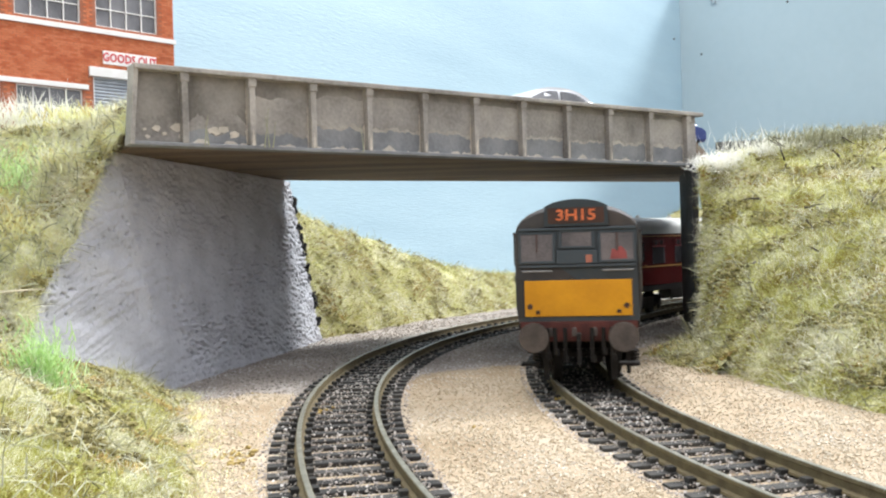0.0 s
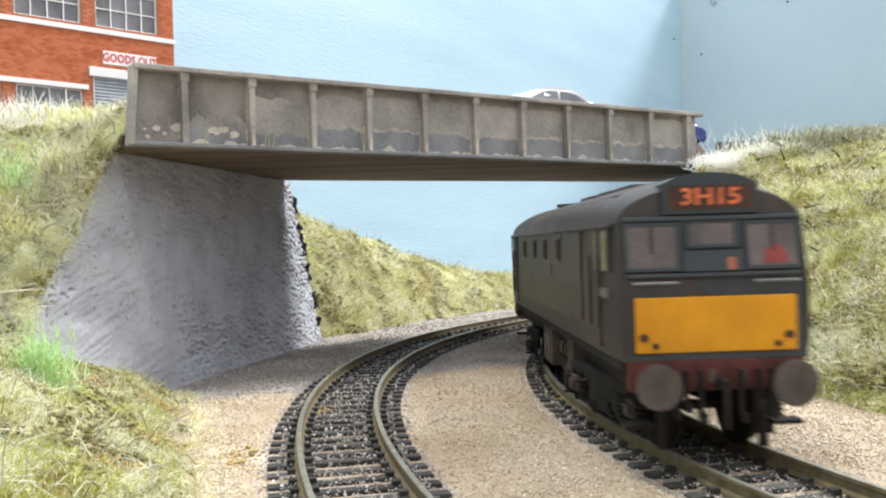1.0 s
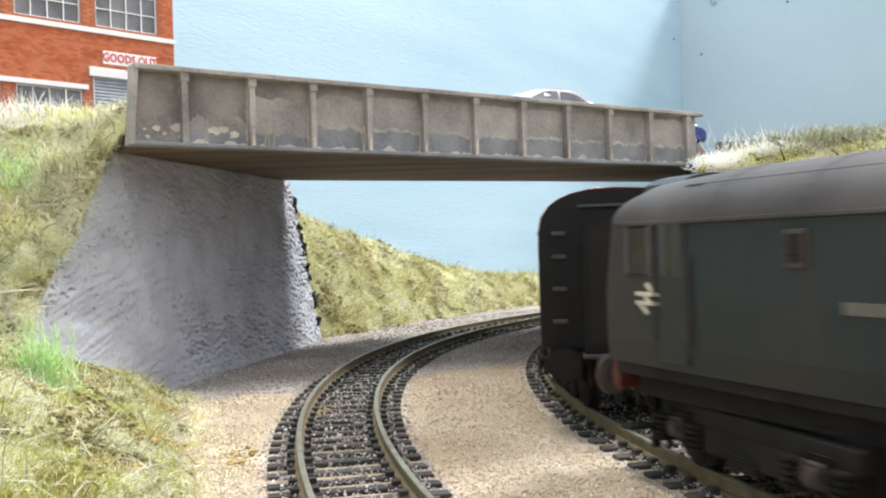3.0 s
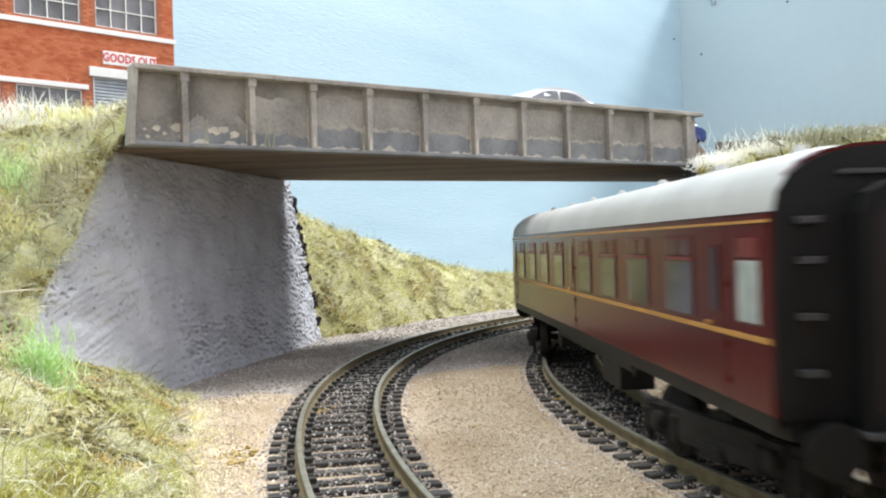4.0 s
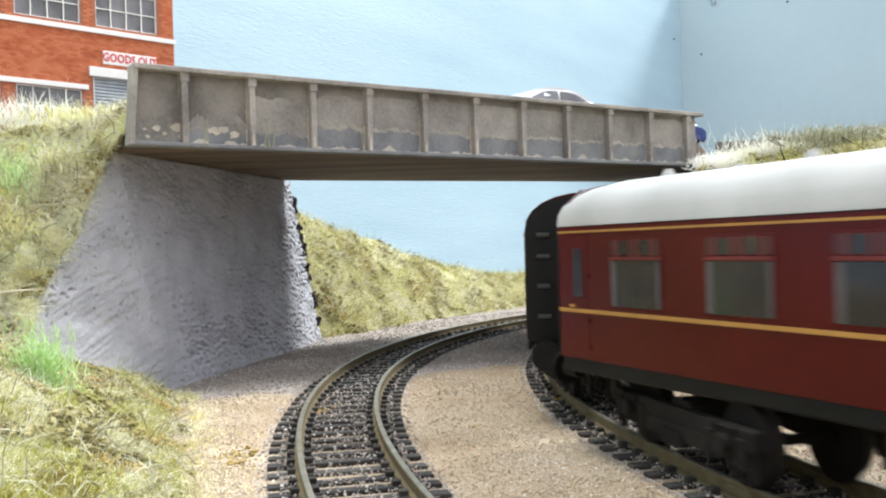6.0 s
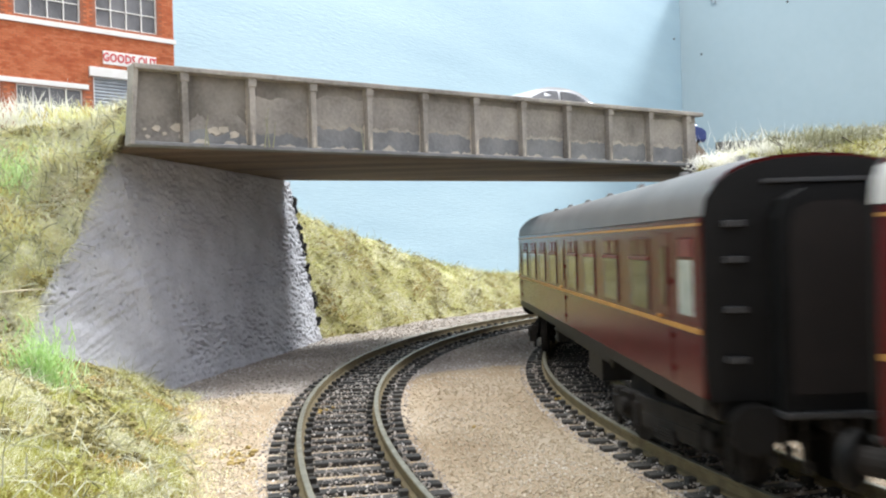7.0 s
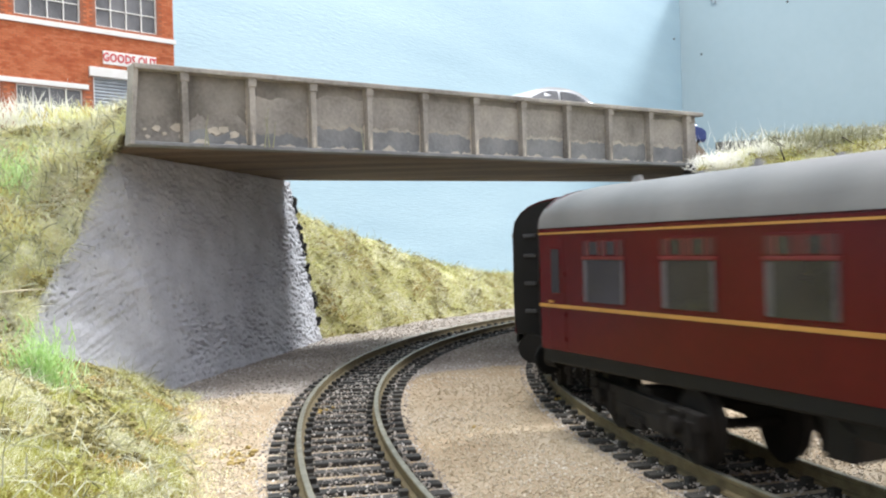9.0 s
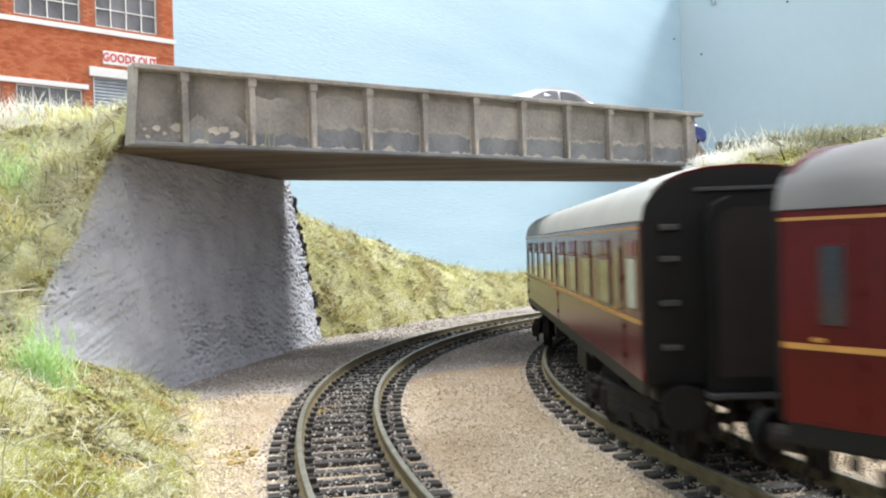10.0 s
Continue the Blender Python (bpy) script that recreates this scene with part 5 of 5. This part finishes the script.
def build_coach(roof_mat, roof_word):
    co = tagged(new("passenger_coach"), "maroon model passenger coach with gold lining and %s roof" % roof_word, "railway coach", "coaches of the train")
    h, W, ZBASE, ZC, ZTOP = COACH_L / 2, 33.6, 15.6, 41.6, 50.6
    sides, roof = outline(W, ZBASE, ZC, ZTOP, 12)
    prof = sides + roof + [(-y, z) for y, z in sides[::-1]]
    rings = [[(x, y * 0.985, z if z <= ZC else ZC + (z - ZC) * 0.96) for y, z in prof] for x in (h - 0.6, -h + 0.6)]
    part("body", skin(rings, True), M_maroon, co, "glossy maroon body sides")
    rp = [sides[-1]] + roof + [(-sides[-1][0], sides[-1][1])]
    st = [(h, 0.985, 0.86), (h - 2.5, 1.0, 0.93), (h - 9, 1.005, 1.0), (-h + 9, 1.005, 1.0), (-h + 2.5, 1.0, 0.93), (-h, 0.985, 0.86)]
    rings = [[(x, y * w * 1.012, ZC + 0.05 + (z - ZC) * t) for y, z in rp] for x, w, t in st]
    part("roof", skin(rings), roof_mat, co, "%s rounded roof" % roof_word, smooth=True)
    for k, x in enumerate((-104, -92, -70, -58, -36, -24, -2, 10, 34, 46, 70, 82, 102)):
        bm = cyl(bmesh.new(), x, (3.2 if k % 2 else -3.2), ZTOP + 0.4, 1.5, 1.6, "z", 12, 0.7)
        part("roof_vent", bm, roof_mat, co)
    bm = boxed(-h + 1, h - 1, -14.6, 14.6, 12.6, 15.7, bevel=0.4)
    part("underframe", bm, M_black, co)
    for y in (-1, 1):
        ys = y * (W / 2 - 0.18)

        def sp(name, x0, x1, z0, z1, mt, out, parent=co, lab="", bevel=0.1):
            bm = boxed(x0, x1, ys - 0.3, ys + 0.3, z0, z1, bevel=bevel)
            bmesh.ops.translate(bm, vec=(0, y * (out - 0.3), 0), verts=bm.verts)
            return part(name, bm, mt, parent, lab)
        sp("side_panel", -h + 0.8, h - 0.8, ZBASE + 0.3, ZC - 0.2, M_maroon, 0.0)
        sp("waist_line", -h + 0.9, h - 0.9, 24.9, 25.6, M_gold, 0.26, lab="gold waist line", bevel=0)
        sp("cantrail_line", -h + 0.9, h - 0.9, 40.3, 40.7, M_gold, 0.2, lab="thin gold line under the roof", bevel=0)
        sp("sole_bar", -h + 1, h - 1, 13.4, 15.9, M_black, -0.3)
        for x in WINDOWS:
            w = sp("window", x - 7.4, x + 7.4, 26.2, 39.1, M_maroon, 0.12, lab="coach window with sliding top vents", bevel=0.2)
            sp("pane", x - 6.9, x + 6.9, 26.6, 34.9, M_pane, 0.22, w, bevel=0.0)
            # paler strips down both sides of the pane
            sp("pane_border", x - 6.8, x - 5.4, 26.7, 34.8, M_pane_edge, 0.27, w, bevel=0.0)
            sp("pane_border", x + 5.9, x + 6.8, 26.7, 34.8, M_pane_edge, 0.27, w, bevel=0.0)
            sp("vent_glass", x - 6.9, x + 6.9, 35.9, 38.6, M_vent, 0.20, w, bevel=0.0)
            for a, b in ((-4.4, -1.5), (1.5, 4.4)):
                sp("vent_pane", x + a, x + b, 36.0, 38.4, M_pane, 0.27, w, bevel=0.0)
            for u in (-4.7, -1.1, 1.1, 4.7):
                sp("vent_bar", x + u - 0.22, x + u + 0.22, 35.7, 38.7, M_maroon_b, 0.36, w, bevel=0.0)
            sp("vent_rail", x - 7.2, x + 7.2, 35.0, 35.6, M_maroon_b, 0.42, w, bevel=0.1)
        for x, wd in DOORS:
            d = sp("door", x - wd / 2, x + wd / 2, ZBASE + 0.8, 39.6, M_maroon, 0.12, bevel=0.15)
            sp("door_light", x - 1.9, x + 1.9, 27.6, 37.6, M_maroon, 0.24, d, bevel=0.3)
            sp("pane", x - 1.5, x + 1.5, 28.0, 37.2, M_pane, 0.32, d, bevel=0.0)
            sp("door_handle", x - wd / 2 + 0.8, x - wd / 2 + 2.0, 25.9, 26.4, M_gold, 0.7, d, "brass door handle")
            for z in (18.0, 23.0, 31.5):
                sp("hinge", x + wd / 2 - 0.4, x + wd / 2 + 0.4, z, z + 0.9, M_maroon, 0.42, d)
        lav = sp("lavatory_window", h - 12, h - 3.4, 26.8, 38.8, M_maroon, 0.12, bevel=0.3)
        sp("pane", h - 11.2, h - 4.2, 27.2, 35.4, M_white_glass, 0.2, lav, "frosted white glass", bevel=0.0)
        sp("vent_pane", h - 11.2, h - 4.2, 35.9, 38.4, M_maroon_b, 0.2, lav, bevel=0.0)
        # trusses and boxes below the floor
        for x0, x1, z0 in ((-48, -42, 6.5), (12, 30, 4.6)):
            part("battery_box", boxed(x0, x1, y * 9 - 4.0, y * 9 + 4.0, z0, 13.0, bevel=0.4), M_black, co)
        bm = bmesh.new()
        box(bm, -42, 42, y * 13 - 0.5, y * 13 + 0.5, 10.4, 13.2)
        for x in (-42, 42):
            m = Matrix.Translation((x, y * 13, 10.0)) @ Matrix.Rotation(radians(35 if x > 0 else 180 - 35) * -1, 4, "Y")
            box(bm, 0, 8, -0.4, 0.4, -0.5, 0.5, m=m)
        for x in (-20, 0, 20):
            box(bm, x - 0.5, x + 0.5, y * 13 - 0.4, y * 13 + 0.4, 10.0, 13)
        part("truss", bm, M_black, co)
    for s in (1, -1):
        xf = s * (h - 0.4)
        end = [(y * 0.99, z if z <= ZC else ZC + (z - ZC) * 0.9) for y, z in prof]
        part("end_panel", prism(end, min(xf, xf + s * 0.5), max(xf, xf + s * 0.5), "x"), M_black, co, "black coach end")
        gw = new("gangway")
        gw.parent = co
        tagged(gw, "black corridor connection")
        arch = [(-7.2, 14.5), (-7.2, 41), (-6.2, 43.6), (-3.5, 45), (3.5, 45), (6.2, 43.6), (7.2, 41), (7.2, 14.5)]
        part("bellows", prism(arch, min(xf, xf + s * 4.6), max(xf, xf + s * 4.6), "x"), M_black, gw)
        inner = [(y * 0.8, 17 + (z - 14.5) * 0.86) for y, z in arch]
        part("gangway_door", prism(inner, min(xf + s * 4.5, xf + s * 4.75), max(xf + s * 4.5, xf + s * 4.75), "x"), M_tunnel, gw, "brown black gangway door")
        part("foot_plate", boxed(min(xf, xf + s * 5.6), max(xf, xf + s * 5.6), -7.6, 7.6, 13.8, 14.6, bevel=0.2), M_step, gw)
        for y in (-12.2, 12.2):
            for z in (21, 28, 35, 40):
                if z == 40 and y > 0:
                    continue
                part("end_step", boxed(min(xf, xf + s * 1.6), max(xf, xf + s * 1.6), y - 1.5, y + 1.5, z, z + 0.9, bevel=0.15), M_step, co, "small grey end step")
        part("lamp_rail", boxed(min(xf, xf + s * 1.2), max(xf, xf + s * 1.2), -8, 8, 46.0, 46.6, bevel=0.1), M_step, co)
        buffer_gear(co, xf + s * 0.4, s, 12.6, 3.6, M_black)
    bogie(co, COACH_BOGIE, 33, 6.6, False)
    bogie(co, -COACH_BOGIE, 33, 6.6, False)
    return co


M_white_glass = plain("frosted_glass", (0.36, 0.40, 0.38), 0.2)
WINDOWS = (86.0, 61.0, 36.5, 12.0, -23.3, -47.8, -72.5, -97.5)
DOORS = ((102.8, 7.6), (-4.5, 7.5), (-115.0, 6.4))

TRAIN_S0, TRAIN_V = 111.08, 83.6065
GAPS = {"loco": 26.6, "first": 19.9, "second": 22.4}
loco = build_loco()
coach_first = build_coach(M_roof_pale, "pale grey")
coach_second = build_coach(M_roof_dark, "dark grey")
coach_third = build_coach(M_roof_mid, "mid grey")


def vehicle_pose(s_mid, half):
    a, b = on_line(LINE_IN, s_mid - half), on_line(LINE_IN, s_mid + half)
    dx, dy = a[0] - b[0], a[1] - b[1]
    ang = math.atan2(dy, dx)
    m = Matrix.Translation(((a[0] + b[0]) / 2 * MM, (a[1] + b[1]) / 2 * MM, 0)) @ Matrix.Rotation(ang, 4, "Z")
    return m, ang


def bogie_angle(s):
    th = on_line(LINE_IN, s)[2]
    return math.atan2(-math.cos(th), -math.sin(th))


def motions():
    """The train runs steadily towards the viewer along the inner track."""
    front = TRAIN_S0
    for ob, length, half in ((loco, LOCO_L, LOCO_HALF), (coach_first, COACH_L, COACH_HALF), (coach_second, COACH_L, COACH_HALF), (coach_third, COACH_L, COACH_HALF)):
        mid = front + length / 2
        times = [i * 0.25 for i in range(41)]
        walk(ob, [(t, vehicle_pose(mid - TRAIN_V * t, half)[0]) for t in times])
        for b in [c for c in ob.children if c.name.startswith("bogie")]:
            pivot = b.matrix_basis.translation.x / MM
            rows = []
            for t in times:
                place, yaw = vehicle_pose(mid - TRAIN_V * t, half)
                turn = bogie_angle(mid - pivot - TRAIN_V * t) - yaw
                x, y = on_line(LINE_IN, mid - pivot - TRAIN_V * t)[:2]
                spot = place.inverted() @ Vector((x * MM, y * MM, place.translation.z))
                rows.append((t, Matrix.Translation((pivot * MM, spot.y, 0)) @ Matrix.Rotation(turn, 4, "Z")))
            walk(b, rows)
            for w in [c for c in b.children if c.name.startswith("wheelset")]:
                r = w["radius"]
                at = w.matrix_basis.translation.copy()
                walk(w, [(i * 0.1, Matrix.Translation(at) @ Matrix.Rotation(i * 0.1 * TRAIN_V / r, 4, "Y")) for i in range(101)])
        front += length + (GAPS["loco"] if ob is loco else GAPS["first"] if ob is coach_first else GAPS["second"])


motions()
